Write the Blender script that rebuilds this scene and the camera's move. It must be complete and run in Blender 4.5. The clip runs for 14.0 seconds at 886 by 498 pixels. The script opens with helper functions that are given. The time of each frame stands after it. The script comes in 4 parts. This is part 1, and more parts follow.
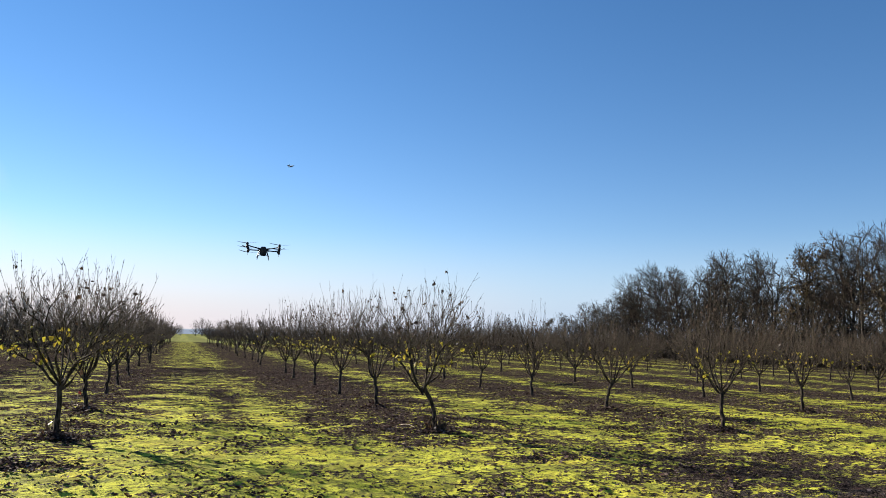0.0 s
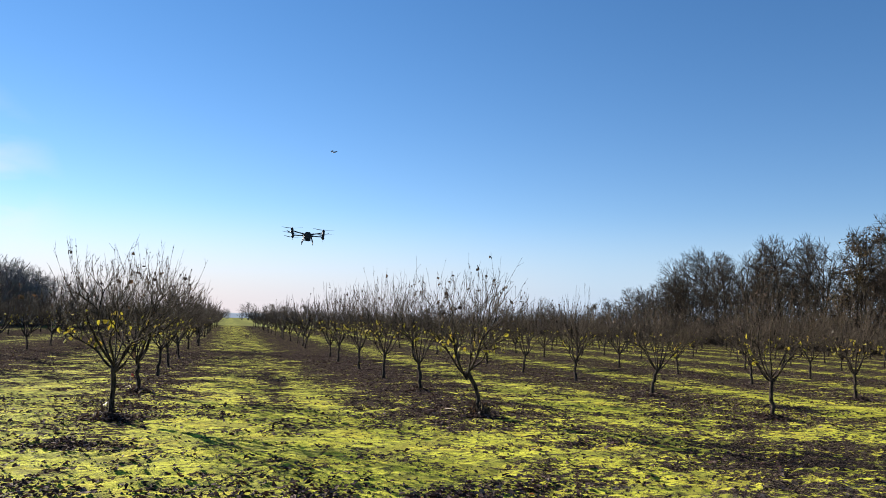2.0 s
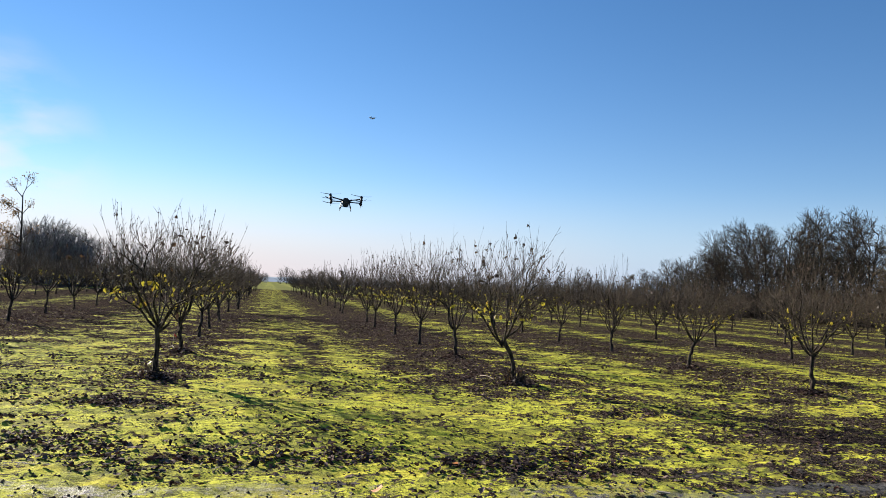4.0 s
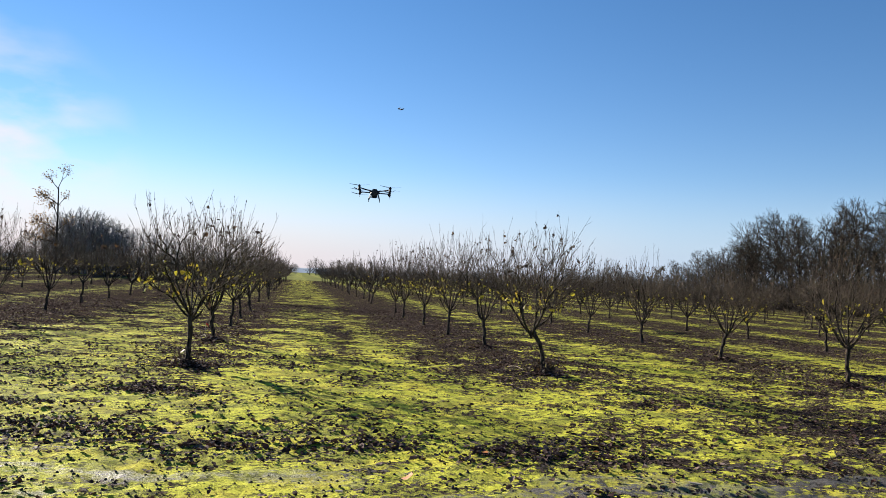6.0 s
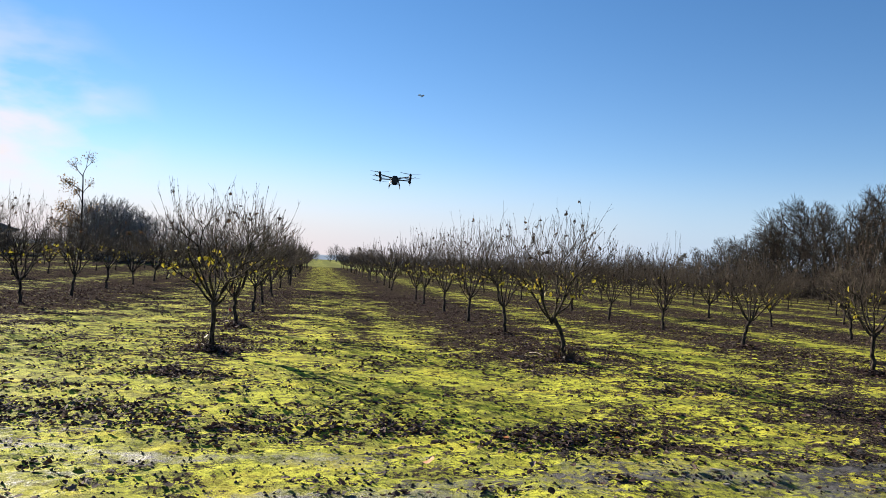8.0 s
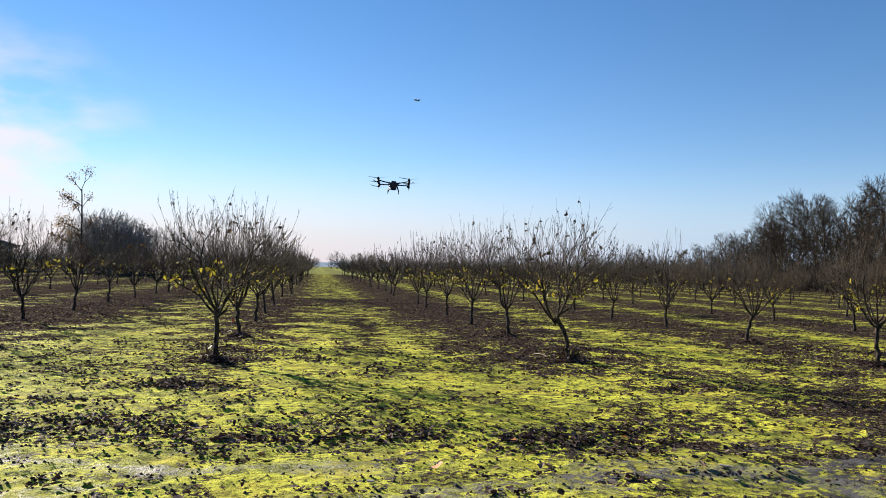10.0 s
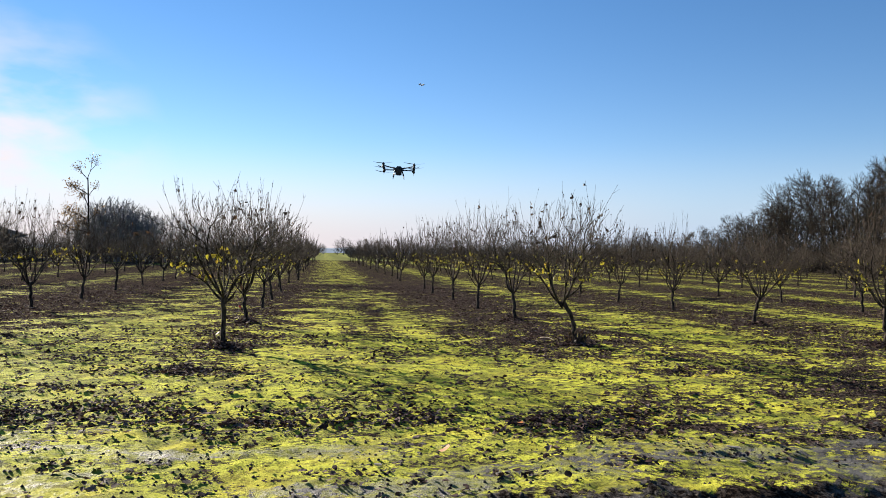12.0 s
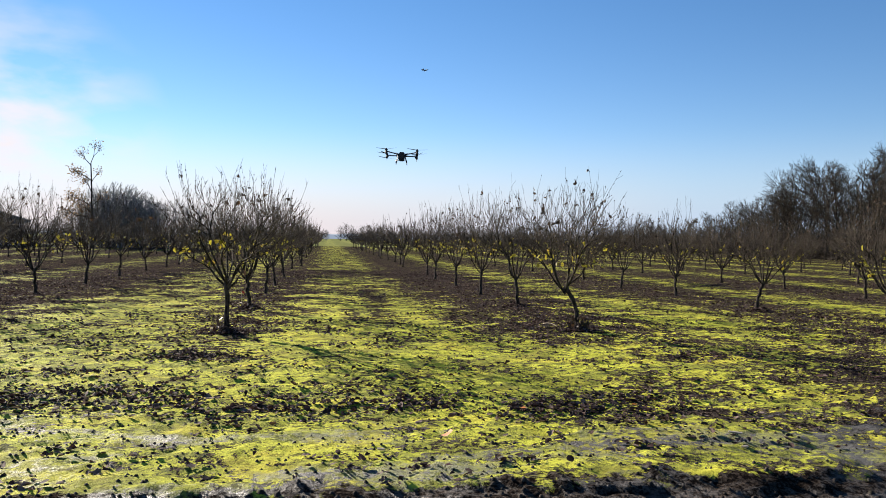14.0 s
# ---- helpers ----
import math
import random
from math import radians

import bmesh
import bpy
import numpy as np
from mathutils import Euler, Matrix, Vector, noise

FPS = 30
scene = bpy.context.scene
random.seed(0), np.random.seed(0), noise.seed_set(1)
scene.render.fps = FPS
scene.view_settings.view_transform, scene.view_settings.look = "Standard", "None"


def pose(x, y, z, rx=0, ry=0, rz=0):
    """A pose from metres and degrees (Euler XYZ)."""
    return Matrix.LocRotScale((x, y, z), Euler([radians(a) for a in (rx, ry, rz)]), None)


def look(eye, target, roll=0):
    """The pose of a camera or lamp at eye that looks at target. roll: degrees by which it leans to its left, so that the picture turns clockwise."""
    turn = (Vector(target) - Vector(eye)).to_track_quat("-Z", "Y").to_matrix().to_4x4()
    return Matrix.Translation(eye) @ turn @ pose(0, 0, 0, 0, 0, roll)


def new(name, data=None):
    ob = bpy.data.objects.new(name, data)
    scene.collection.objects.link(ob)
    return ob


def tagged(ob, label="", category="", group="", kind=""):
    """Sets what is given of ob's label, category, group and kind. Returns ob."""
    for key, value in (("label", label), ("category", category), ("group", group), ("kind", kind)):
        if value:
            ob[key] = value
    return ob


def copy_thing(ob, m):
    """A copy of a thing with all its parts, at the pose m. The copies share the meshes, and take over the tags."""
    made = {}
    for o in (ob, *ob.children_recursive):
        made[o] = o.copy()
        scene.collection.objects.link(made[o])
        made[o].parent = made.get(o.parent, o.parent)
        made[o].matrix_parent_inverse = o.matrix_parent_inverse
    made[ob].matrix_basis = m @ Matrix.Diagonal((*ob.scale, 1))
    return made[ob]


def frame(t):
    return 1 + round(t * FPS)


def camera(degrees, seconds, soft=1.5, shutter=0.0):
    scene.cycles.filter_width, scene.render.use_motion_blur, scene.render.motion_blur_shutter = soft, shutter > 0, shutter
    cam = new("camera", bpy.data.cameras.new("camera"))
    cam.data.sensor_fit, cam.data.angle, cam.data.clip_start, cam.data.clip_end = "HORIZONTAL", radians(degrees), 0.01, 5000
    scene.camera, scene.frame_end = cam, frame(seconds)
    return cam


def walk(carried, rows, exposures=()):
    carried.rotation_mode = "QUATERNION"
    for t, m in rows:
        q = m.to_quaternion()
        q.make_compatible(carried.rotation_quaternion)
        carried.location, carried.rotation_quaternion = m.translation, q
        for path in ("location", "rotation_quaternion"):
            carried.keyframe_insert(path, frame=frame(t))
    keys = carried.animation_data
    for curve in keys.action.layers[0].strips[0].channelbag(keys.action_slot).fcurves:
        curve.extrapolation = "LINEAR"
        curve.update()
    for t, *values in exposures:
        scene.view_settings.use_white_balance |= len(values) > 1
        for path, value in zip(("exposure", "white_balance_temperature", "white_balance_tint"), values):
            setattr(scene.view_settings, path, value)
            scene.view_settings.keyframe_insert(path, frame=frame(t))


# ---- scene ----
EXPOSURES = [(0.0, 1.70, 6450, 12), (3.0, 1.67, 6450, 12), (5.5, 1.64, 6450, 12), (14.0, 1.66, 6450, 12)]
# Camera: hand-held, turning on the spot.  seconds, x, y, z, pitch, roll, yaw
cam = camera(60.24, 14.0, soft=0.4)
ROWS = [
    (0.0, 0.056, -0.032, 1.601, 6.774, 1.627, -18.620),
    (0.5, 0.048, -0.036, 1.599, 6.649, 1.572, -17.749),
    (1.0, 0.040, -0.014, 1.606, 6.513, 1.530, -16.922),
    (1.5, 0.041, -0.008, 1.603, 6.204, 1.619, -16.220),
    (2.0, 0.035, -0.007, 1.603, 5.550, 1.883, -15.472),
    (2.5, 0.034, 0.000, 1.602, 4.696, 2.255, -14.677),
    (3.0, 0.028, -0.003, 1.604, 3.839, 2.633, -13.977),
    (5.5, 0.008, -0.009, 1.585, 2.565, 3.069, -11.284),
    (6.0, 0.005, 0.004, 1.580, 2.248, 3.120, -10.744),
    (6.5, 0.001, 0.007, 1.577, 1.888, 3.135, -10.293),
    (7.0, -0.001, 0.006, 1.572, 1.495, 3.176, -9.849),
    (7.5, -0.004, 0.000, 1.566, 1.248, 3.240, -9.494),
    (8.0, -0.007, -0.003, 1.567, 1.194, 3.202, -9.296),
    (10.5, -0.022, -0.009, 1.572, 1.481, 1.112, -9.208),
    (11.0, -0.017, -0.011, 1.565, 1.203, 0.923, -9.089),
    (11.5, -0.016, 0.003, 1.565, 0.752, 0.943, -8.957),
    (12.0, -0.012, 0.011, 1.562, 0.333, 0.959, -8.827),
    (12.5, -0.014, -0.005, 1.567, -0.051, 1.032, -8.738),
    (13.0, -0.014, -0.015, 1.570, -0.380, 1.033, -8.690),
    (13.5, -0.012, -0.001, 1.563, -0.560, 1.029, -8.676),
    (14.0, -0.011, 0.010, 1.558, -0.712, 1.011, -8.623),
]


def held(x, y, z, pitch, roll, yaw):
    return pose(x, y, z, 0, 0, yaw) @ pose(0, 0, 0, 90 + pitch) @ pose(0, 0, 0, 0, 0, roll)


walk(cam, [(t, held(*p)) for t, *p in ROWS], EXPOSURES)

# ---- light ----
SUN_AZ, SUN_EL = -36.0, 18.9   # degrees from the tree rows (minus: to the left of them), and above the horizon
world = bpy.data.worlds.new("world")
scene.world = world
world.use_nodes = True
wn, wl = world.node_tree.nodes, world.node_tree.links
wn.clear()
sky = wn.new("ShaderNodeTexSky")
sky.sky_type, sky.sun_disc = "NISHITA", False
sky.sun_elevation, sky.sun_rotation = radians(SUN_EL), radians(SUN_AZ)
sky.altitude = 900
sky.air_density, sky.dust_density, sky.ozone_density = 1.0, 0.0, 3.2
background = wn.new("ShaderNodeBackground")
background.inputs["Strength"].default_value = 0.05
world_out = wn.new("ShaderNodeOutputWorld")
# thin cloud low over the left horizon
way = wn.new("ShaderNodeTexCoord")
cloud_noise = wn.new("ShaderNodeTexNoise")
cloud_noise.inputs["Scale"].default_value, cloud_noise.inputs["Detail"].default_value = 9.0, 6.0
stretch = wn.new("ShaderNodeMapping")
stretch.inputs["Scale"].default_value = (1.0, 1.0, 2.6)
near_cloud = wn.new("ShaderNodeVectorMath")
near_cloud.operation = "DISTANCE"
near_cloud.inputs[1].default_value = (-0.372, 0.923, 0.088)
fall = wn.new("ShaderNodeMapRange")
fall.inputs["From Min"].default_value, fall.inputs["From Max"].default_value = 0.20, 0.03
amount = wn.new("ShaderNodeMapRange")
amount.inputs["From Min"].default_value, amount.inputs["From Max"].default_value = 0.40, 0.66
times_ = wn.new("ShaderNodeMath")
times_.operation = "MULTIPLY"
whiten = wn.new("ShaderNodeMix")
whiten.data_type = "RGBA"
whiten.inputs["B"].default_value = (6.1, 5.75, 5.9, 1)
wl.new(way.outputs["Generated"], stretch.inputs["Vector"])
wl.new(stretch.outputs[0], cloud_noise.inputs["Vector"])
wl.new(way.outputs["Generated"], near_cloud.inputs[0])
wl.new(near_cloud.outputs["Value"], fall.inputs["Value"])
wl.new(cloud_noise.outputs["Fac"], amount.inputs["Value"])
wl.new(fall.outputs[0], times_.inputs[0])
wl.new(amount.outputs[0], times_.inputs[1])
wl.new(times_.outputs[0], whiten.inputs["Factor"])
vivid = wn.new("ShaderNodeHueSaturation")
vivid.inputs["Saturation"].default_value = 1.2
tone = wn.new("ShaderNodeMix")
tone.data_type, tone.blend_type = "RGBA", "MULTIPLY"
tone.inputs["Factor"].default_value = 1.0
tone.inputs["B"].default_value = (1.12, 0.955, 0.945, 1)
wl.new(sky.outputs[0], vivid.inputs["Color"])
wl.new(vivid.outputs[0], tone.inputs["A"])
# pale haze along the horizon
part_z = wn.new("ShaderNodeSeparateXYZ")
wl.new(way.outputs["Generated"], part_z.inputs[0])
haze = wn.new("ShaderNodeMapRange")
haze.interpolation_type = "SMOOTHSTEP"
haze.inputs["From Min"].default_value, haze.inputs["From Max"].default_value = 0.0, 0.15
haze.inputs["To Min"].default_value, haze.inputs["To Max"].default_value = 0.88, 0.0
wl.new(part_z.outputs["Z"], haze.inputs["Value"])
hazy = wn.new("ShaderNodeMix")
hazy.data_type = "RGBA"
toward = wn.new("ShaderNodeVectorMath")
toward.operation = "DOT_PRODUCT"
toward.inputs[1].default_value = (math.sin(radians(SUN_AZ)), math.cos(radians(SUN_AZ)), 0.0)
wl.new(way.outputs["Generated"], toward.inputs[0])
sunward = wn.new("ShaderNodeMapRange")
sunward.inputs["From Min"].default_value, sunward.inputs["From Max"].default_value = 0.45, 0.84
wl.new(toward.outputs["Value"], sunward.inputs["Value"])
warmer = wn.new("ShaderNodeMix")   # bluish away from the sun, pale pink toward it
warmer.data_type = "RGBA"
warmer.inputs["A"].default_value, warmer.inputs["B"].default_value = (3.0, 3.9, 5.3, 1), (4.9, 4.5, 4.95, 1)
wl.new(sunward.outputs[0], warmer.inputs["Factor"])
wl.new(warmer.outputs["Result"], hazy.inputs["B"])
wl.new(haze.outputs[0], hazy.inputs["Factor"])
wl.new(tone.outputs["Result"], hazy.inputs["A"])
wl.new(hazy.outputs["Result"], whiten.inputs["A"])
wl.new(whiten.outputs["Result"], background.inputs["Color"])
wl.new(background.outputs[0], world_out.inputs["Surface"])

sun = new("sun", bpy.data.lights.new("sun", "SUN"))
sun.data.energy, sun.data.angle, sun.data.color = 5.0, radians(0.53), (1.0, 0.91, 0.77)
a, e = radians(SUN_AZ), radians(SUN_EL)
toward_sun = Vector((math.sin(a) * math.cos(e), math.cos(a) * math.cos(e), math.sin(e)))
sun.matrix_world = look(toward_sun * 300, (0, 0, 0))


# ---- materials ----
class Nodes:
    """A node material under construction."""

    def __init__(self, name):
        self.mat = bpy.data.materials.new(name)
        self.mat.use_nodes = True
        self.n, self.l = self.mat.node_tree.nodes, self.mat.node_tree.links
        self.n.clear()
        self.out = self.n.new("ShaderNodeOutputMaterial")
        self.coord = self.n.new("ShaderNodeTexCoord")
        self.shader = self.n.new("ShaderNodeBsdfPrincipled")
        self.l.new(self.shader.outputs[0], self.out.inputs["Surface"])

    def put(self, socket, value):
        if isinstance(value, bpy.types.NodeSocket):
            self.l.new(value, socket)
        else:
            socket.default_value = (*value, 1) if isinstance(value, tuple) and len(value) == 3 and socket.type == "RGBA" else value

    def noise(self, scale, detail=4.0, rough=0.55, stretch=(1, 1, 1), vector=None, warp=0.0):
        m = self.n.new("ShaderNodeMapping")
        m.inputs["Scale"].default_value = stretch
        self.l.new(vector or self.coord.outputs["Object"], m.inputs["Vector"])
        t = self.n.new("ShaderNodeTexNoise")
        self.l.new(m.outputs[0], t.inputs["Vector"])
        t.inputs["Scale"].default_value, t.inputs["Detail"].default_value = scale, detail
        t.inputs["Roughness"].default_value, t.inputs["Distortion"].default_value = rough, warp
        return self.math("ADD", self.math("MULTIPLY", t.outputs["Fac"], 2.2), -0.6)   # spreads the values about 0.5

    def remap(self, value, lo, hi, to_lo=0.0, to_hi=1.0, smooth=False):
        r = self.n.new("ShaderNodeMapRange")
        if smooth:
            r.interpolation_type = "SMOOTHSTEP"
        self.put(r.inputs["Value"], value)
        for key, v in (("From Min", lo), ("From Max", hi), ("To Min", to_lo), ("To Max", to_hi)):
            self.put(r.inputs[key], v)
        return r.outputs[0]

    def math(self, op, a, b=0.0):
        m = self.n.new("ShaderNodeMath")
        m.operation = op
        self.put(m.inputs[0], a)
        self.put(m.inputs[1], b)
        return m.outputs[0]

    def mix(self, fac, a, b):
        m = self.n.new("ShaderNodeMix")
        m.data_type = "RGBA"
        self.put(m.inputs["Factor"], fac)
        self.put(m.inputs["A"], a)
        self.put(m.inputs["B"], b)
        return m.outputs["Result"]

    def axes(self):
        s = self.n.new("ShaderNodeSeparateXYZ")
        self.l.new(self.coord.outputs["Object"], s.inputs[0])
        return s.outputs[0], s.outputs[1], s.outputs[2]

    def island(self):
        return self.n.new("ShaderNodeNewGeometry").outputs["Random Per Island"]

    def bump(self, height, strength=0.5, distance=0.02):
        b = self.n.new("ShaderNodeBump")
        b.inputs["Strength"].default_value, b.inputs["Distance"].default_value = strength, distance
        self.l.new(height, b.inputs["Height"])
        self.l.new(b.outputs[0], self.shader.inputs["Normal"])
        return b.outputs[0]

    def done(self, colour, rough=0.8, metal=0.0, spec=0.5):
        self.put(self.shader.inputs["Base Color"], colour)
        self.put(self.shader.inputs["Roughness"], rough)
        self.shader.inputs["Metallic"].default_value = metal
        self.shader.inputs["Specular IOR Level"].default_value = spec
        return self.mat

    def see_through(self, colour, share):
        """Lets part of the light through a thin leaf."""
        t = self.n.new("ShaderNodeBsdfTranslucent")
        self.put(t.inputs["Color"], colour)
        m = self.n.new("ShaderNodeMixShader")
        m.inputs[0].default_value = share
        self.l.new(self.shader.outputs[0], m.inputs[1])
        self.l.new(t.outputs[0], m.inputs[2])
        self.l.new(m.outputs[0], self.out.inputs["Surface"])


def bark(name, dark, light, scale=30.0):
    k = Nodes(name)
    grain = k.noise(scale, 6, 0.6, (1, 1, 0.25))
    blotch = k.noise(scale * 0.12, 3)
    c = k.mix(k.remap(grain, 0.35, 0.7), dark, light)
    c = k.mix(k.remap(blotch, 0.5, 0.75, 0, 0.5), c, (light[0] * 0.8, light[1] * 0.95, light[2] * 0.7))
    k.bump(grain, 0.5, 0.01)
    return k.done(c, 0.9, spec=0.1)


def leaf_stuff(name, colours, share=0.0, rough=0.6, spec=0.3):
    k = Nodes(name)
    r = k.island()
    c = k.mix(k.remap(r, 0.0, 0.5), colours[0], colours[1])
    c = k.mix(k.remap(r, 0.55, 1.0), c, colours[2])
    c = k.mix(k.remap(k.noise(25.0, 4), 0.4, 0.75, 0, 0.6), c, tuple(v * 0.55 for v in colours[0]))
    m = k.done(c, rough, spec=spec)
    if share:
        k.see_through(c, share)
    return m


def plain(name, colour, rough=0.5, metal=0.0, wear=0.25, scale=12.0):
    k = Nodes(name)
    g = k.noise(scale, 5)
    c = k.mix(k.remap(g, 0.35, 0.75, 0, wear), colour, tuple(min(1, v * 1.6 + 0.02) for v in colour))
    k.bump(k.noise(scale * 6, 3), 0.12, 0.003)
    return k.done(c, k.remap(k.noise(scale * 0.5, 3), 0.3, 0.7, rough * 0.8, min(1, rough * 1.2)), metal)


BARK = bark("hazel_bark", (0.011, 0.0088, 0.0075), (0.062, 0.048, 0.038))
TWIG = bark("hazel_twig_bark", (0.032, 0.025, 0.020), (0.102, 0.078, 0.060), 60)
WOOD_BARK = bark("woodland_bark", (0.018, 0.0145, 0.0125), (0.058, 0.048, 0.040), 8)
WOOD_TWIG = bark("woodland_twig_bark", (0.022, 0.017, 0.014), (0.058, 0.045, 0.036), 8)
# thicket bark paled toward grey: the haze in front of it is painted in
HAZED_THICKET_BARK = bark("haze_paled_bark", (0.12, 0.118, 0.12), (0.26, 0.25, 0.25), 6)
YELLOW_LEAF = leaf_stuff("yellow_leaf", ((0.20, 0.19, 0.02), (0.34, 0.29, 0.03), (0.30, 0.21, 0.03)), 0.45)
DRY_LEAF = leaf_stuff("dry_brown_leaf", ((0.03, 0.022, 0.018), (0.055, 0.036, 0.025), (0.13, 0.07, 0.03)), 0.2)
LITTER = leaf_stuff("fallen_leaf", ((0.020, 0.0155, 0.0155), (0.066, 0.036, 0.031), (0.21, 0.16, 0.14)), 0.12, 0.85, 0.08)
OLIVE_LEAF = leaf_stuff("olive_brown_leaf", ((0.05, 0.042, 0.02), (0.085, 0.065, 0.03), (0.12, 0.075, 0.035)), 0.25)
RUSSET_LEAF = leaf_stuff("russet_leaf", ((0.15, 0.10, 0.05), (0.22, 0.14, 0.065), (0.20, 0.14, 0.07)), 0.4)


ROW_X, ROW_GAP, TREE_Y, TREE_GAP = -1.62, 5.95, 12.65, 4.2


def ground_material():
    """Moss, leaf litter under the tree rows, wet mud in front and grass behind the orchard."""
    k = Nodes("mossy_orchard_soil")
    x, y, z = k.axes()
    fine, mid, wide = k.noise(34, 6, 0.7), k.noise(4.2, 6, 0.72, (0.8, 1, 1), warp=0.6), k.noise(0.95, 5, 0.65)
    specks = k.noise(15, 6, 0.75)
    # moss
    tuft = k.math("ADD", k.math("MULTIPLY", k.noise(30, 8, 0.8), 0.55), k.math("MULTIPLY", k.noise(7.5, 6, 0.7, (0.85, 1, 1)), 0.45))
    moss = k.mix(k.remap(tuft, 0.39, 0.50), (0.030, 0.029, 0.024), (0.61, 0.615, 0.073))
    moss = k.mix(k.remap(k.noise(1.3, 4), 0.50, 0.74, 0, 0.55), moss, (0.61, 0.52, 0.07))
    moss = k.mix(k.remap(k.noise(1.7, 5, 0.65, (0.7, 1.2, 1)), 0.50, 0.62, 0, 0.55), moss, (0.10, 0.11, 0.045))
    # bare soil and rotten leaves
    soil = k.mix(k.remap(specks, 0.40, 0.66), (0.006, 0.0052, 0.005), (0.047, 0.036, 0.033))
    soil = k.mix(k.remap(fine, 0.57, 0.70, 0, 0.8), soil, (0.20, 0.15, 0.115))
    mud = k.mix(k.remap(mid, 0.35, 0.7), (0.028, 0.0275, 0.025), (0.085, 0.081, 0.072))
    # litter lies along the rows of trees, and more of it to the right
    across = k.math("ABSOLUTE", k.math("SUBTRACT", k.math("FRACT", k.math("DIVIDE", k.math("SUBTRACT", x, ROW_X - ROW_GAP * 60.5), ROW_GAP)), 0.5))
    across = k.math("MULTIPLY", across, ROW_GAP)
    across = k.math("ADD", across, k.math("MULTIPLY", k.math("SUBTRACT", k.noise(0.9, 6, 0.7), 0.5), 2.6))
    spread = k.math("MAXIMUM", k.remap(x, 0.9, 2.6, 1.15, 2.35, True), k.remap(x, -3.0, -5.0, 1.15, 2.4, True))
    strip = k.math("SUBTRACT", 1.0, k.math("DIVIDE", across, spread))
    strip = k.remap(strip, -0.35, 0.65, 0.0, 1.0, True)
    strip = k.math("MULTIPLY", strip, k.remap(k.math("ADD", y, k.math("MULTIPLY", k.noise(0.9, 4), 3.0)), 11.6, 14.0, 0.0, 1.0, True))
    cover = k.math("MULTIPLY", k.math("SUBTRACT", mid, 0.5), 1.7)
    for source, share in ((specks, 1.8), (wide, 1.35)):
        cover = k.math("ADD", cover, k.math("MULTIPLY", k.math("SUBTRACT", source, 0.5), share))
    cover = k.math("ADD", cover, k.math("SUBTRACT", k.math("MULTIPLY", strip, k.remap(k.math("ABSOLUTE", k.math("SUBTRACT", x, -0.5)), 1.5, 4.0, 0.44, 0.60)), 0.25))
    # more bare soil down the lane, partly painting in the tree shadows across it
    cover = k.math("ADD", cover, k.math("MULTIPLY", k.remap(y, 13.0, 25.0, 0.0, 1.0, True), k.remap(x, 3.0, 9.0, 0.50, 0.36, True)))
    # bare patches between the moss; those in the right foreground partly paint tree-crown shade
    for px, py, rx, ry, much in ((2.7, 7.3, 2.3, 0.6, 0.28), (-3.4, 7.6, 1.6, 0.6, 0.35), (5.0, 9.8, 1.1, 0.45, 0.4), (-1.75, 10.15, 0.9, 0.45, 0.45), (6.5, 8.2, 1.6, 0.5, 0.3), (0.2, 8.9, 1.2, 0.35, 0.22), (1.2, 11.6, 1.4, 0.6, 0.25), (6.4, 6.4, 3.4, 1.1, 0.45), (2.9, 6.5, 2.2, 0.5, 0.30), (1.6, 5.6, 2.0, 0.4, 0.2), (2.9, 8.6, 2.4, 1.1, 0.15), (3.6, 15.0, 1.6, 4.0, 0.2), (3.6, 5.5, 1.6, 0.3, 0.35), (8.0, 9.6, 2.2, 0.7, 0.4), (8.2, 8.3, 3.8, 1.7, 0.5), (7.6, 11.2, 2.6, 1.0, 0.4), (0.9, 14.5, 0.8, 2.5, 0.25), (1.25, 19.0, 0.55, 7.0, 0.45), (1.0, 34.0, 4.5, 4.5, 0.45)):
        away = k.math("ADD", k.math("POWER", k.math("DIVIDE", k.math("SUBTRACT", x, px), rx), 2.0), k.math("POWER", k.math("DIVIDE", k.math("SUBTRACT", y, py), ry), 2.0))
        cover = k.math("ADD", cover, k.remap(away, 1.0, 0.0, 0.0, much, True))
    cover = k.math("ADD", cover, k.math("MULTIPLY", k.remap(x, 1.0, 6.5, -0.12, 0.16, True), k.remap(y, 12.5, 9.0, 0.0, 1.0, True)))
    bare = k.remap(cover, -0.03, 0.13, 0, 1, True)
    colour = k.mix(bare, moss, soil)
    # worn, wet mud toward the track
    wet = k.math("ADD", k.remap(y, 7.2, 5.0, 0.0, 0.34, True), k.remap(x, 0.5, -3.5, 0.0, 0.16))
    wet = k.math("ADD", wet, k.math("MULTIPLY", k.remap(x, 0.5, 3.5, 0.0, 0.28, True), k.remap(y, 6.6, 5.8, 0.0, 1.0, True)))
    wet = k.math("MULTIPLY", wet, k.remap(y, 8.4, 7.4, 0.0, 1.0, True))
    wet = k.math("ADD", wet, k.math("MULTIPLY", k.math("SUBTRACT", k.noise(1.1, 5, 0.6, (0.5, 1.4, 1)), 0.5), 1.7))
    wet = k.math("ADD", wet, k.math("MULTIPLY", k.math("SUBTRACT", specks, 0.5), 1.1))
    muddy = k.math("MULTIPLY", k.remap(wet, 0.22, 0.95, 0.0, 0.85, True), k.remap(y, 8.0, 6.6, 0.0, 1.0, True))
    colour = k.mix(muddy, colour, mud)
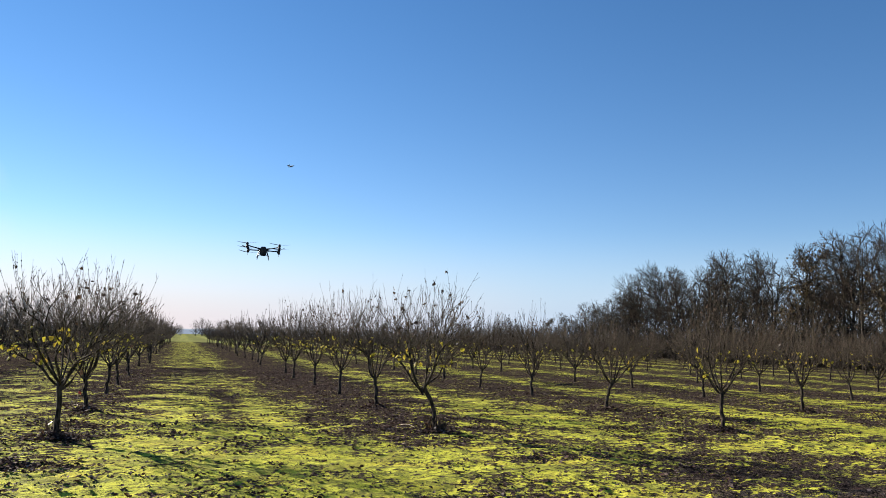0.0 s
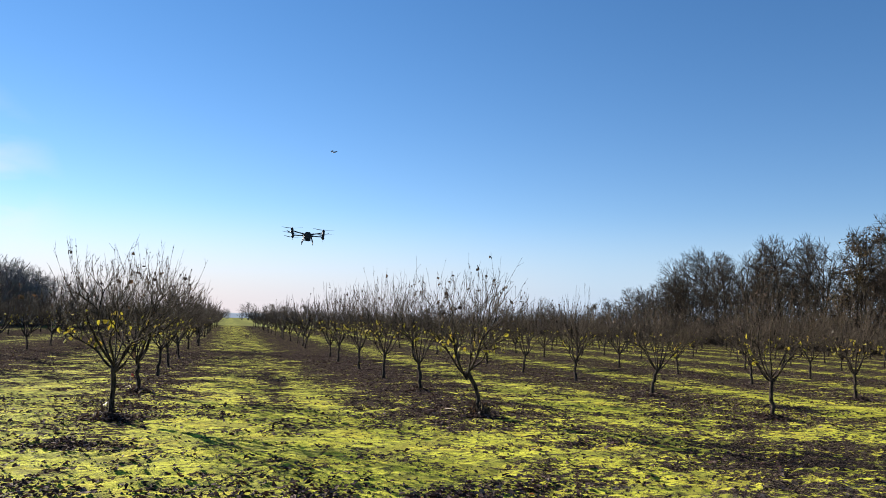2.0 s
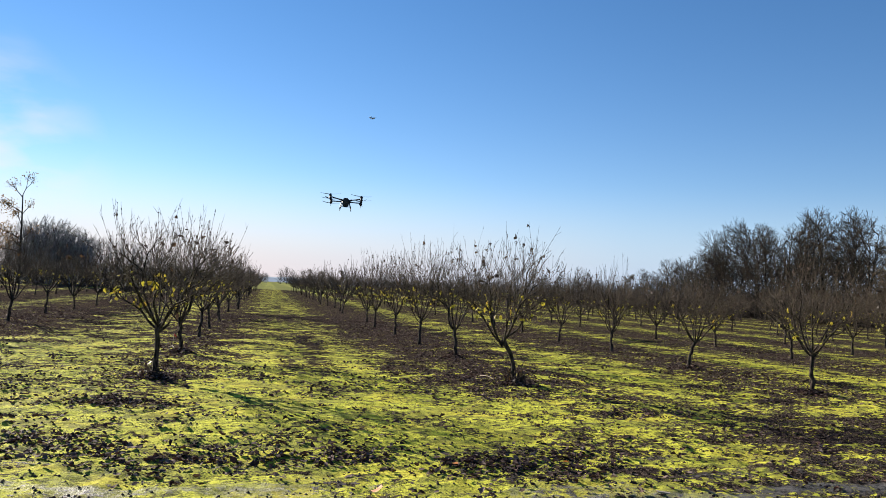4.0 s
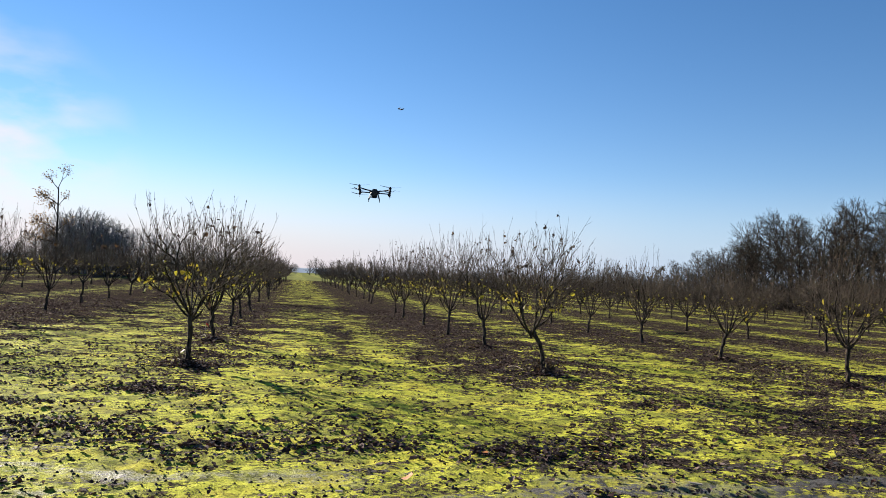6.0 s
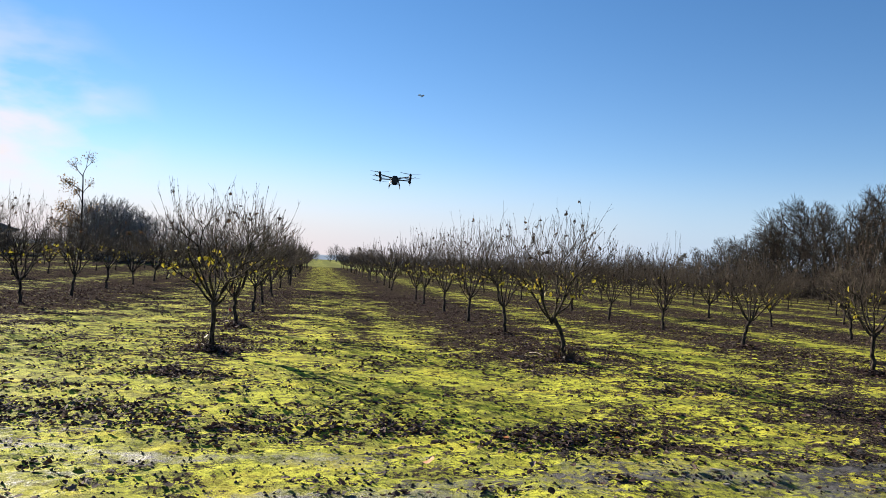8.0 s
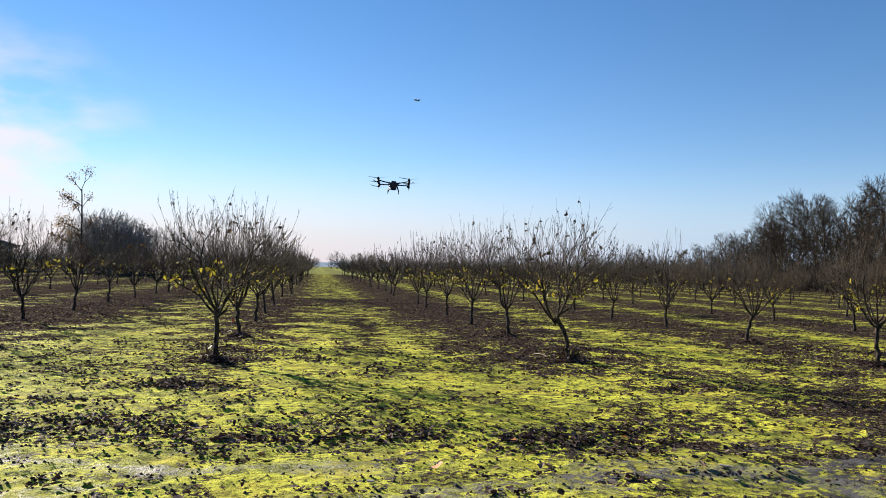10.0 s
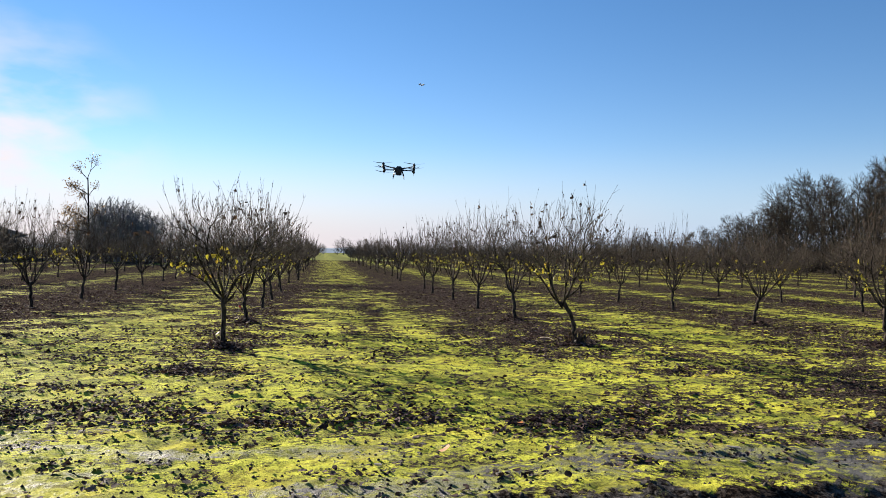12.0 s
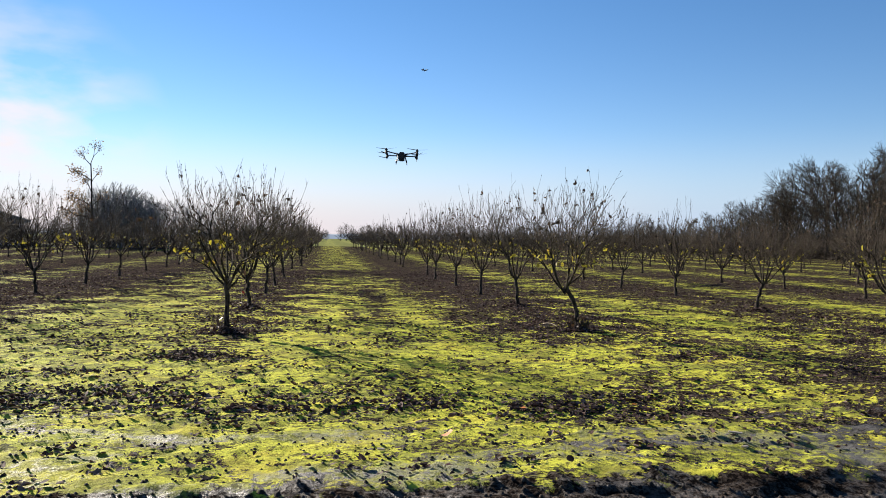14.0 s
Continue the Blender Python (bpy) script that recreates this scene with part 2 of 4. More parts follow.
    # churned dark edge of the track
    edge = k.math("ADD", k.math("SUBTRACT", y, k.math("MULTIPLY", x, 0.012)), k.math("MULTIPLY", k.math("SUBTRACT", k.noise(4.0, 7, 0.7), 0.5), 0.6))
    churn = k.remap(edge, 4.87, 4.77, 0.0, 1.0, True)
    colour = k.mix(churn, colour, k.mix(k.remap(k.math("ADD", k.math("MULTIPLY", fine, 0.6), k.math("MULTIPLY", specks, 0.4)), 0.42, 0.66), (0.010, 0.008, 0.007), (0.085, 0.066, 0.052)))
    # pasture behind the last trees
    colour = k.mix(k.math("MULTIPLY", k.remap(k.math("ABSOLUTE", x), 47, 49, 0, 1), 0.92), colour, soil)
    grass = k.mix(k.noise(0.06, 5), (0.11, 0.125, 0.045), (0.19, 0.19, 0.08))
    field = k.math("MULTIPLY", k.remap(y, 134, 140, 0, 1), k.math("MAXIMUM", k.remap(k.math("ABSOLUTE", x), 30, 14, 0, 1), k.remap(y, 260, 300, 0, 1)))
    colour = k.mix(field, colour, grass)
    rough = k.math("MULTIPLY", k.remap(muddy, 0, 1, 0.75, 0.48), k.remap(churn, 0, 1, 1, 0.75))
    height = k.math("ADD", k.math("MULTIPLY", mid, 0.5), k.math("ADD", k.math("MULTIPLY", specks, 0.45), k.math("ADD", k.math("MULTIPLY", fine, 0.45), k.math("MULTIPLY", k.noise(85, 3), 0.12))))
    k.bump(height, 0.9, 0.055)
    k.done(colour, rough)
    mossy = k.math("MULTIPLY", k.math("SUBTRACT", 1.0, bare), k.math("SUBTRACT", 1.0, churn))
    k.put(k.shader.inputs["Specular IOR Level"], k.math("ADD", k.math("MULTIPLY", muddy, 0.26), k.math("MULTIPLY", mossy, 0.025)))
    k.put(k.shader.inputs["Sheen Weight"], k.math("MULTIPLY", mossy, 0.25))
    k.shader.inputs["Sheen Roughness"].default_value = 0.45
    k.shader.inputs["Sheen Tint"].default_value = (0.8, 0.85, 0.05, 1)
    return k.mat


GROUND = ground_material()


def moss_tuft_material():
    k = Nodes("moss_tuft")
    tone_ = k.remap(k.island(), 0.0, 1.0)
    colour = k.mix(tone_, (0.07, 0.07, 0.034), (0.52, 0.54, 0.045))
    colour = k.mix(k.remap(k.noise(60, 5), 0.45, 0.7, 0, 0.6), colour, (0.07, 0.08, 0.03))
    m = k.done(colour, 0.9)
    k.shader.inputs["Specular IOR Level"].default_value = 0.03
    return m


MOSS_TUFT = moss_tuft_material()


# ---- building helpers ----
def thing(name, label, category, group="", kind=""):
    return tagged(new(name), label, category, group, kind)


def link(name, verts, faces, material, parent=None, label="", smooth=False, kind=""):
    me = bpy.data.meshes.new(name)
    me.from_pydata(verts, [], faces)
    me.materials.append(material)
    if smooth:
        me.polygons.foreach_set("use_smooth", [True] * len(me.polygons))
    ob = new(name, me)
    ob.parent = parent
    return tagged(ob, label, kind=kind)


def part(name, bm, material, parent, label=""):
    me = bpy.data.meshes.new(name)
    bm.to_mesh(me)
    bm.free()
    me.materials.append(material)
    ob = new(name, me)
    ob.parent = parent
    return tagged(ob, label)


class Buf:
    def __init__(self):
        self.v, self.f = [], []

    def tube(self, pts, radii, n, cap=True):
        base = len(self.v)
        up = Vector((0.31, 0.17, 0.93))
        for i, p in enumerate(pts):
            d = (pts[min(i + 1, len(pts) - 1)] - pts[max(i - 1, 0)]).normalized()
            s = d.cross(up if abs(d.dot(up)) < 0.95 else Vector((1, 0, 0))).normalized()
            t = d.cross(s)
            for q in range(n):
                w = 2 * math.pi * q / n
                self.v.append(p + (s * math.cos(w) + t * math.sin(w)) * radii[i])
        for i in range(len(pts) - 1):
            for q in range(n):
                a_, b_ = base + i * n + q, base + i * n + (q + 1) % n
                self.f.append((a_, b_, b_ + n, a_ + n))
        if cap:
            self.f.append(tuple(base + (len(pts) - 1) * n + q for q in range(n)))
            self.f.append(tuple(base + q for q in reversed(range(n))))

    def leaf(self, p, size, rng, flat=False):
        """A folded, slightly curled leaf with an oval outline."""
        if flat:
            tilt = Euler((rng.gauss(0, 0.26), rng.gauss(0, 0.26), rng.uniform(0, 6.28))).to_matrix()
        else:
            tilt = Euler((rng.uniform(0, 6.28), rng.uniform(0, 6.28), rng.uniform(0, 6.28))).to_matrix()
        c1, c2 = rng.uniform(0.1, 0.65), rng.uniform(-0.4, 0.5)
        base = len(self.v)
        for u, w in ((-0.5, 0), (-0.2, 0.38), (0.22, 0.32), (0.6, 0), (0.22, -0.32), (-0.2, -0.38)):
            u, w = u * rng.uniform(0.75, 1.2), w * rng.uniform(0.6, 1.2)
            self.v.append(p + tilt @ Vector((u, w, c1 * abs(w) * 1.6 + c2 * u * u * 2)) * size)
        for f in ((0, 1, 2, 3), (0, 3, 4, 5)):
            self.f.append(tuple(base + q for q in f))

    def dead_leaf(self, p, size, rng):
        """A broad withered leaf: toothless oval outline, curled along and across its midrib, crumpled."""
        tilt = Euler((rng.gauss(0, 0.24), rng.gauss(0, 0.24), rng.uniform(0, 6.28))).to_matrix()
        across, lengthways, twist = rng.uniform(-0.3, 1.3), rng.uniform(-0.5, 0.9), rng.gauss(0, 0.35)
        base = len(self.v)
        for u, half in ((-0.5, 0.0), (-0.27, 0.33), (0.08, 0.40), (0.38, 0.24), (0.60, 0.0)):
            half *= rng.uniform(0.75, 1.15)
            for w in (-half, 0.0, half) if half else (0.0,):
                z = across * w * w * 1.9 + lengthways * u * u * 0.9 + twist * u * w + rng.gauss(0, 0.035)
                self.v.append(p + tilt @ Vector((u + rng.gauss(0, 0.02), w * (1.0 - 0.3 * abs(across)), z)) * size)
        for f in ((0, 2, 1), (0, 3, 2), (1, 2, 5, 4), (2, 3, 6, 5), (4, 5, 8, 7), (5, 6, 9, 8), (7, 8, 10), (8, 9, 10)):
            self.f.append(tuple(base + q for q in f))

    def clod(self, p, r, rng):
        """A low crumb of soil with an uneven foot, open below."""
        base, w = len(self.v), rng.uniform(0, 6.28)
        for q in range(5):
            k_ = rng.uniform(0.6, 1.35)
            self.v.append(p + Vector((math.cos(w + q * 1.257) * k_, math.sin(w + q * 1.257) * k_, -0.25)) * r)
        for q in range(3):
            k_ = rng.uniform(0.25, 0.6)
            self.v.append(p + Vector((math.cos(w + 0.6 + q * 2.09) * k_, math.sin(w + 0.6 + q * 2.09) * k_, rng.uniform(0.35, 0.75))) * r)
        for f in ((0, 1, 5), (1, 2, 6, 5), (2, 3, 6), (3, 4, 7, 6), (4, 0, 5, 7), (5, 6, 7)):
            self.f.append(tuple(base + q for q in f))

    def mound(self, p, r, rng):
        """A low uneven cushion, open below."""
        base, w = len(self.v), rng.uniform(0, 1.57)
        for q in range(4):
            self.v.append(p + Vector((math.cos(w + q * 1.571), math.sin(w + q * 1.571), -0.15)) * r * rng.uniform(0.7, 1.3))
        self.v.append(p + Vector((rng.gauss(0, 0.2), rng.gauss(0, 0.2), rng.uniform(0.3, 0.6))) * r)
        for q in range(4):
            self.f.append((base + q, base + (q + 1) % 4, base + 4))

    def bud(self, p, r, rng):
        """A small pointed bud or catkin: a stretched tetrahedron."""
        base, w = len(self.v), rng.uniform(0, 2.09)
        for q in range(3):
            self.v.append(p + Vector((math.cos(w + q * 2.09) * r, math.sin(w + q * 2.09) * r, r * rng.uniform(0.0, 0.8))))
        self.v.append(p - Vector((0, 0, r * rng.uniform(1.0, 2.2))))
        for f in ((0, 1, 2), (0, 3, 1), (1, 3, 2), (2, 3, 0)):
            self.f.append(tuple(base + q for q in f))

    def link(self, name, material, parent=None, label="", smooth=True, kind=""):
        return link(name, self.v, self.f, material, parent, label, smooth, kind)


def grow(buf, start, way_, length, r0, r1, segs, n, rng, lift=0.0, wobble=0.1):
    """A branch that wanders and lifts; returns its points."""
    p, d = start.copy(), way_.normalized()
    pts = [p.copy()]
    for i in range(segs):
        d = (d + Vector((rng.gauss(0, wobble), rng.gauss(0, wobble), rng.gauss(0, wobble) + lift))).normalized()
        p = p + d * (length / segs)
        pts.append(p.copy())
    buf.tube(pts, [r0 + (r1 - r0) * i / segs for i in range(segs + 1)], n, cap=n > 3)
    return pts


def along(pts, s):
    u = max(0.0, min(0.999, s)) * (len(pts) - 1)
    i = int(u)
    return pts[i].lerp(pts[i + 1], u - i), (pts[i + 1] - pts[i]).normalized()


def bent(d, angle, rng):
    """A way that leaves d at the angle, to a chance side."""
    side = d.cross(Vector((rng.gauss(0, 1), rng.gauss(0, 1), rng.gauss(0, 1)))).normalized()
    return (d * math.cos(angle) + side * math.sin(angle)).normalized()


def ramify(p, d, goals, tip_r, thick, fine, rng, frac=0.36, power=0.5, limit=0.009, sides=5, smooth_from=2, bow=0.45):
    """Branches on from p, forking in smooth bows until every goal has a twig of its own. Returns the twigs' ends and the thinner branches."""
    ends, thin_ = [], []
    stack = [(Vector(p), Vector(d).normalized(), np.array(goals))]
    while stack:
        p, d, g = stack.pop()
        n = len(g)
        mid_ = Vector(g.mean(axis=0))
        gap = mid_ - p
        end = mid_ if n == 1 else p + gap * (frac * rng.uniform(0.7, 1.3)) + Vector((rng.gauss(0, 1), rng.gauss(0, 1), rng.gauss(0, 1))) * gap.length * 0.035
        elbow = p + d * (end - p).length * bow
        k = 3 if n > 9 else 2 if n >= smooth_from else 1
        pts = [p * (1 - u) ** 2 + elbow * (2 * u * (1 - u)) + end * u * u for u in (i / k for i in range(k + 1))]
        r0, r1 = tip_r * n ** power, tip_r * max(0.55, n * 0.72) ** power
        heavy = r0 > limit
        (thick if heavy else fine).tube(pts, [r0 + (r1 - r0) * i / k for i in range(k + 1)], sides if heavy else 3, cap=False)
        way_ = (pts[-1] - pts[-2]).normalized()
        if n <= 8:
            thin_.append(pts)
        if n == 1:
            ends.append((end, way_))
            continue
        centred = g - g.mean(axis=0)
        axis = np.linalg.svd(centred, full_matrices=False)[2][0]
        order = np.argsort(centred @ axis)
        split = min(n - 1, max(1, round(n * rng.uniform(0.33, 0.67))))
        stack.append((end, way_, g[order[:split]]))
        stack.append((end, way_, g[order[split:]]))
    return ends, thin_


def shares(goals, count):
    """Splits goals into about count bundles that lie side by side."""
    bundles = [np.array(goals)]
    while len(bundles) < count:
        bundles.sort(key=len)
        g = bundles.pop()
        centred = g - g.mean(axis=0)
        order = np.argsort(centred @ np.linalg.svd(centred, full_matrices=False)[2][0])
        bundles += [g[order[:len(g) // 2]], g[order[len(g) // 2:]]]
    return bundles


def crown_goals(rng, count, mid_z, wide, low, top, inner=0.45):
    """Chance places in a rounded crown between the heights low and top, more of them toward its outside."""
    out = []
    for q in range(count):
        s, w = rng.uniform(-1.0, 1.0), rng.uniform(0, 6.2832)
        rad = (inner + (1 - inner) * rng.random()) ** 0.6
        flat = math.sqrt(1 - s * s) * wide * rad
        out.append((flat * math.cos(w), flat * math.sin(w), mid_z + s * rad * ((top - mid_z) if s > 0 else (mid_z - low))))
    return out


# ---- ground ----
def relief(x, y):
    """Height of the soil: soft lumps, finer crumbs, and the churned step down to the track."""
    if y > 60 or abs(x) > 60:
        return 0.0
    fade = 1.0 - min(1.0, max(abs(x) / 60, y / 60))
    h = 0.045 * noise.noise(Vector((x * 0.5, y * 0.5, 3.1))) + 0.026 * noise.noise(Vector((x * 2.1, y * 2.4, 7.7)))
    h += 0.024 * noise.noise(Vector((x * 5.0, y * 5.6, 1.3))) + 0.020 * noise.noise(Vector((x * 10.0, y * 11.0, 6.3)))
    edge = 4.79 + 0.012 * x + 0.10 * noise.noise(Vector((x * 0.9, 0.0, 5.0))) + 0.06 * noise.noise(Vector((x * 3.0, 0.0, 9.0)))
    drop = max(0.0, min(1.0, (edge - y) / 0.3))
    h += drop * (-0.06 + 0.03 * noise.noise(Vector((x * 5.0, y * 9.0, 2.0))) + 0.022 * noise.noise(Vector((x * 10.0, y * 15.0, 4.0))))
    return h * fade


def grid_lines(lo, hi, step, reach_lo, reach_hi):
    line = list(np.arange(lo, hi, step))
    w, v = step, lo
    while v > reach_lo:
        w *= 1.22
        v -= w
        line.insert(0, v)
    w, v = step, line[-1]
    while v < reach_hi:
        w *= 1.22
        v += w
        line.append(v)
    return line


gx, gy = grid_lines(-6.0, 10.5, 0.052, -3000, 3000), grid_lines(4.1, 14.0, 0.046, -400, 3800)
gv = [(x, y, relief(x, y)) for y in gy for x in gx]
gw = len(gx)
gf = [(j * gw + i, j * gw + i + 1, (j + 1) * gw + i + 1, (j + 1) * gw + i) for j in range(len(gy) - 1) for i in range(gw - 1)]
ground = link("ground", gv, gf, GROUND, smooth=True)
tagged(ground, "mossy yellow-green orchard soil with mud and leaf litter", "ground", kind="structure")


# ---- orchard trees ----
def orchard_tree(seed, lean=(0.0, 0.0), fork=0.80, near=True, limbs=8, yellow=26, wide=1.0, tall=1.0, suckers=0, tips=200, vase=0.42):
    """A young hazel on one short stem: a vase of bowed, forking limbs, upright shoots with buds, few last leaves."""
    rng = random.Random(seed)
    tree = thing("orchard_tree", "young bare hazel tree with dark bark and few yellow leaves", "tree", "orchard trees in rows")
    stem, twigs, last, dry = Buf(), Buf(), Buf(), Buf()
    n = 9 if near else 4
    pts = []
    for i in range(n):
        s = i / (n - 1)
        bow = math.sin(s * math.pi) * 0.022
        pts.append(Vector((lean[0] * s ** 2.2 + bow * rng.uniform(-1, 1), lean[1] * s * s + bow * rng.uniform(-1, 1), -0.08 + (fork + 0.08) * s)))
    radii = [0.037 + 0.045 * math.exp(-8 * i / (n - 1)) + rng.uniform(-0.003, 0.003) + (0.012 if i == n - 1 else 0) for i in range(n)]
    stem.tube(pts, radii, 10 if near else 5)
    top = pts[-1]
    goals = [(x + lean[0] * 0.8, y + lean[1], z) for x, y, z in crown_goals(rng, tips, (1.44 + 0.36 * vase) * tall, 1.20 * wide, 0.95, 2.34 * tall, 0.30)
             if z - fork > vase * math.hypot(x, y) and math.hypot(x, y) > 0.75 * (1.5 - z)]
    tip_r = 0.0036 if near else 0.0125
    spines = []
    for g in shares(goals, limbs):
        limb = Buf()
        start = top - Vector((0, 0, rng.uniform(0.0, 0.14)))
        aim = Vector(g.mean(axis=0)) - start
        d = Vector((aim.x, aim.y, aim.z * rng.uniform(0.35, 0.75)))
        ends, thin_ = ramify(start, d, g, tip_r, limb, twigs, rng, 0.34, 0.53 if near else 0.36, 0.0060 if near else 0.014, 5 if near else 3, 2 if near else 4)
        spines += thin_
        limb.link("limb", BARK, tree)
        for p, way_ in ends:
            # last year's shoots
            high = max(0.0, min(1.0, (p.z - 1.5) / 0.8))
            out = (way_ * 0.7 + Vector((rng.gauss(0, 0.16), rng.gauss(0, 0.16), 0.22 + 0.75 * high))).normalized()
            long_ = rng.uniform(0.10, 0.24) + high * 0.52 * rng.random() ** 2.2
            shoot = grow(twigs, p, out, long_ * tall, tip_r * 0.8, 0.0017 if near else 0.004, 2 if near else 1, 3, rng, 0.03, 0.07)
            for w in range(2 if near else 1):
                p2, way2 = along(shoot, rng.uniform(0.05, 0.9))
                grow(twigs, p2, (bent(way2, radians(rng.uniform(18, 42)), rng) + Vector((0, 0, 0.2))).normalized(), rng.uniform(0.05, 0.18), 0.003 if near else 0.007, 0.0016, 1, 3, rng)
            if near:
                for w in range(3):
                    dry.bud(along(shoot, rng.uniform(0.1, 1.0))[0], rng.uniform(0.007, 0.013), rng)
                if rng.random() < 0.05 + 0.13 * high:
                    for w in range(rng.randint(1, 2)):
                        dry.leaf(along(shoot, rng.uniform(0.6, 1.0))[0] + Vector((rng.gauss(0, 0.02), rng.gauss(0, 0.02), -0.01)), rng.uniform(0.05, 0.085), rng)
            elif rng.random() < 0.10:
                dry.leaf(shoot[-1], rng.uniform(0.06, 0.10), rng)
    # side twigs along the thin branches
    for pts_ in spines:
        for w in range(1 if near else rng.random() < 0.25):
            p2, way2 = along(pts_, rng.uniform(0.1, 0.95))
            out = (bent(way2, radians(rng.uniform(20, 46)), rng) + Vector((0, 0, 0.35))).normalized()
            tw = grow(twigs, p2, out, rng.uniform(0.09, 0.30), 0.0034 if near else 0.0065, 0.0018, 1, 3, rng, 0.05, 0.08)
            if near and rng.random() < 0.4:
                dry.bud(tw[-1], rng.uniform(0.006, 0.012), rng)
    for q in range(yellow):
        p, way_ = along(rng.choice(spines), rng.random())
        while p.z > 1.62 or math.hypot(p.x, p.y) > 0.8:
            p, way_ = along(rng.choice(spines), rng.random())
        last.leaf(p + Vector((rng.gauss(0, 0.05), rng.gauss(0, 0.05), rng.gauss(-0.05, 0.04))), rng.uniform(0.05, 0.10), rng)
    for q in range(suckers):
        w = rng.uniform(0, 6.28)
        p = Vector((math.cos(w), math.sin(w), 0)) * rng.uniform(0.05, 0.16)
        grow(twigs, p, Vector((p.x, p.y, rng.uniform(0.25, 0.5))), rng.uniform(0.12, 0.34), 0.006, 0.002, 3, 3, rng, 0, 0.12)
        dry.leaf(p * 1.2 + Vector((0, 0, rng.uniform(0.05, 0.25))), rng.uniform(0.05, 0.08), rng)
    stem.link("trunk", BARK, tree)
    twigs.link("twig_crown", TWIG, tree, kind="stuff")
    if last.v:
        last.link("foliage", YELLOW_LEAF, tree, "yellow last leaves", smooth=False, kind="stuff")
    if dry.v:
        dry.link("dry_foliage", DRY_LEAF, tree, "dark dry leaves and buds", smooth=False, kind="stuff")
    return tree


def stand(x, y):
    return Vector((x, y, relief(x, y)))


row_rng = random.Random(11)
# places of the nearest stems that are known; the others follow the grid
KNOWN = {(0, 0): (-1.60, 12.66), (0, 1): (-1.65, 16.84), (0, 2): (-1.66, 21.5), (0, 3): (-1.65, 24.9), (1, 0): (4.36, 12.85), (1, 1): (4.46, 17.6),
         (1, 2): (4.32, 21.3), (1, 3): (4.33, 25.6), (2, 0): (10.15, 12.55), (2, 1): (10.05, 16.7), (2, 2): (10.2, 21.3), (2, 3): (9.95, 24.9),
         (3, 0): (16.0, 12.3), (3, 1): (15.4, 16.0), (3, 2): (16.1, 20.9), (3, 3): (16.2, 25.2), (3, 4): (15.75, 28.8), (4, 2): (21.3, 20.0), (4, 3): (20.6, 23.5),
         (5, 3): (26.5, 23.6), (-1, 2): (-7.33, 20.74), (-1, 3): (-7.31, 24.77), (-1, 4): (-7.64, 29.92), (-1, 5): (-7.63, 34.1), (-1, 6): (-7.71, 38.7)}
places = []
for k in range(-10, 9):
    for j in range(30):
        x, y = ROW_X + ROW_GAP * k + row_rng.gauss(0, 0.13), TREE_Y + TREE_GAP * j + row_rng.gauss(0, 0.2)
        x, y = KNOWN.get((k, j), (x, y))
        if (k <= -3 and y > 80) or (k >= 7 and y > 100) or row_rng.random() < 0.02 and (k, j) not in KNOWN:
            continue
        places.append((math.hypot(x, y), k, j, x, y))
places.sort()

near_kinds = [orchard_tree(100 + q, (row_rng.uniform(-0.1, 0.1), row_rng.uniform(-0.1, 0.1)), row_rng.uniform(0.66, 0.80), True, row_rng.randint(7, 9), row_rng.randint(22, 46),
                           row_rng.uniform(1.04, 1.18), row_rng.uniform(1.04, 1.13)) for q in range(6)]
left_tree = orchard_tree(41, (0.0, 0.02), 0.80, True, 9, 60, 1.10, 1.03, 12, 240, 0.56)
tagged(left_tree, "bare hazel tree with yellow leaves low in its crown")
right_tree = orchard_tree(58, (-0.25, 0.02), 0.78, True, 8, 36, 0.98, 1.04, 80, 220, 0.52)
tagged(right_tree, "bare hazel tree with a crooked stem and suckers at its foot")
lean_tree = orchard_tree(63, (0.14, 0.0), 0.68, True, 8, 24, 1.12, 0.99)
tagged(lean_tree, "bare hazel tree with a slanting pale stem")
far_kinds = [orchard_tree(300 + q, (row_rng.uniform(-0.08, 0.08), 0), 0.62, False, 7, 9, 1.06, 1.10, 0, 96, 0.28) for q in range(5)]
own = {(0, 0): left_tree, (1, 0): right_tree, (2, 1): lean_tree}
used = set()


def place_tree(kind, x, y, rng):
    m = Matrix.Translation(stand(x, y)) @ pose(0, 0, 0, 0, 0, rng.uniform(0, 360))
    if kind in used:
        kind = copy_thing(kind, m)
        kind.scale = [rng.uniform(0.93, 1.06)] * 3
    else:
        used.add(kind)
        kind.matrix_basis = m
    return kind


for n, (dist, k, j, x, y) in enumerate(places[:300]):
    if (k, j) in own:
        own[k, j].matrix_basis = Matrix.Translation(stand(x, y))
        continue
    place_tree(row_rng.choice(near_kinds if n < 38 else far_kinds), x, y, row_rng)

# the rest of the orchard, too far to tell apart
far_buf = Buf()
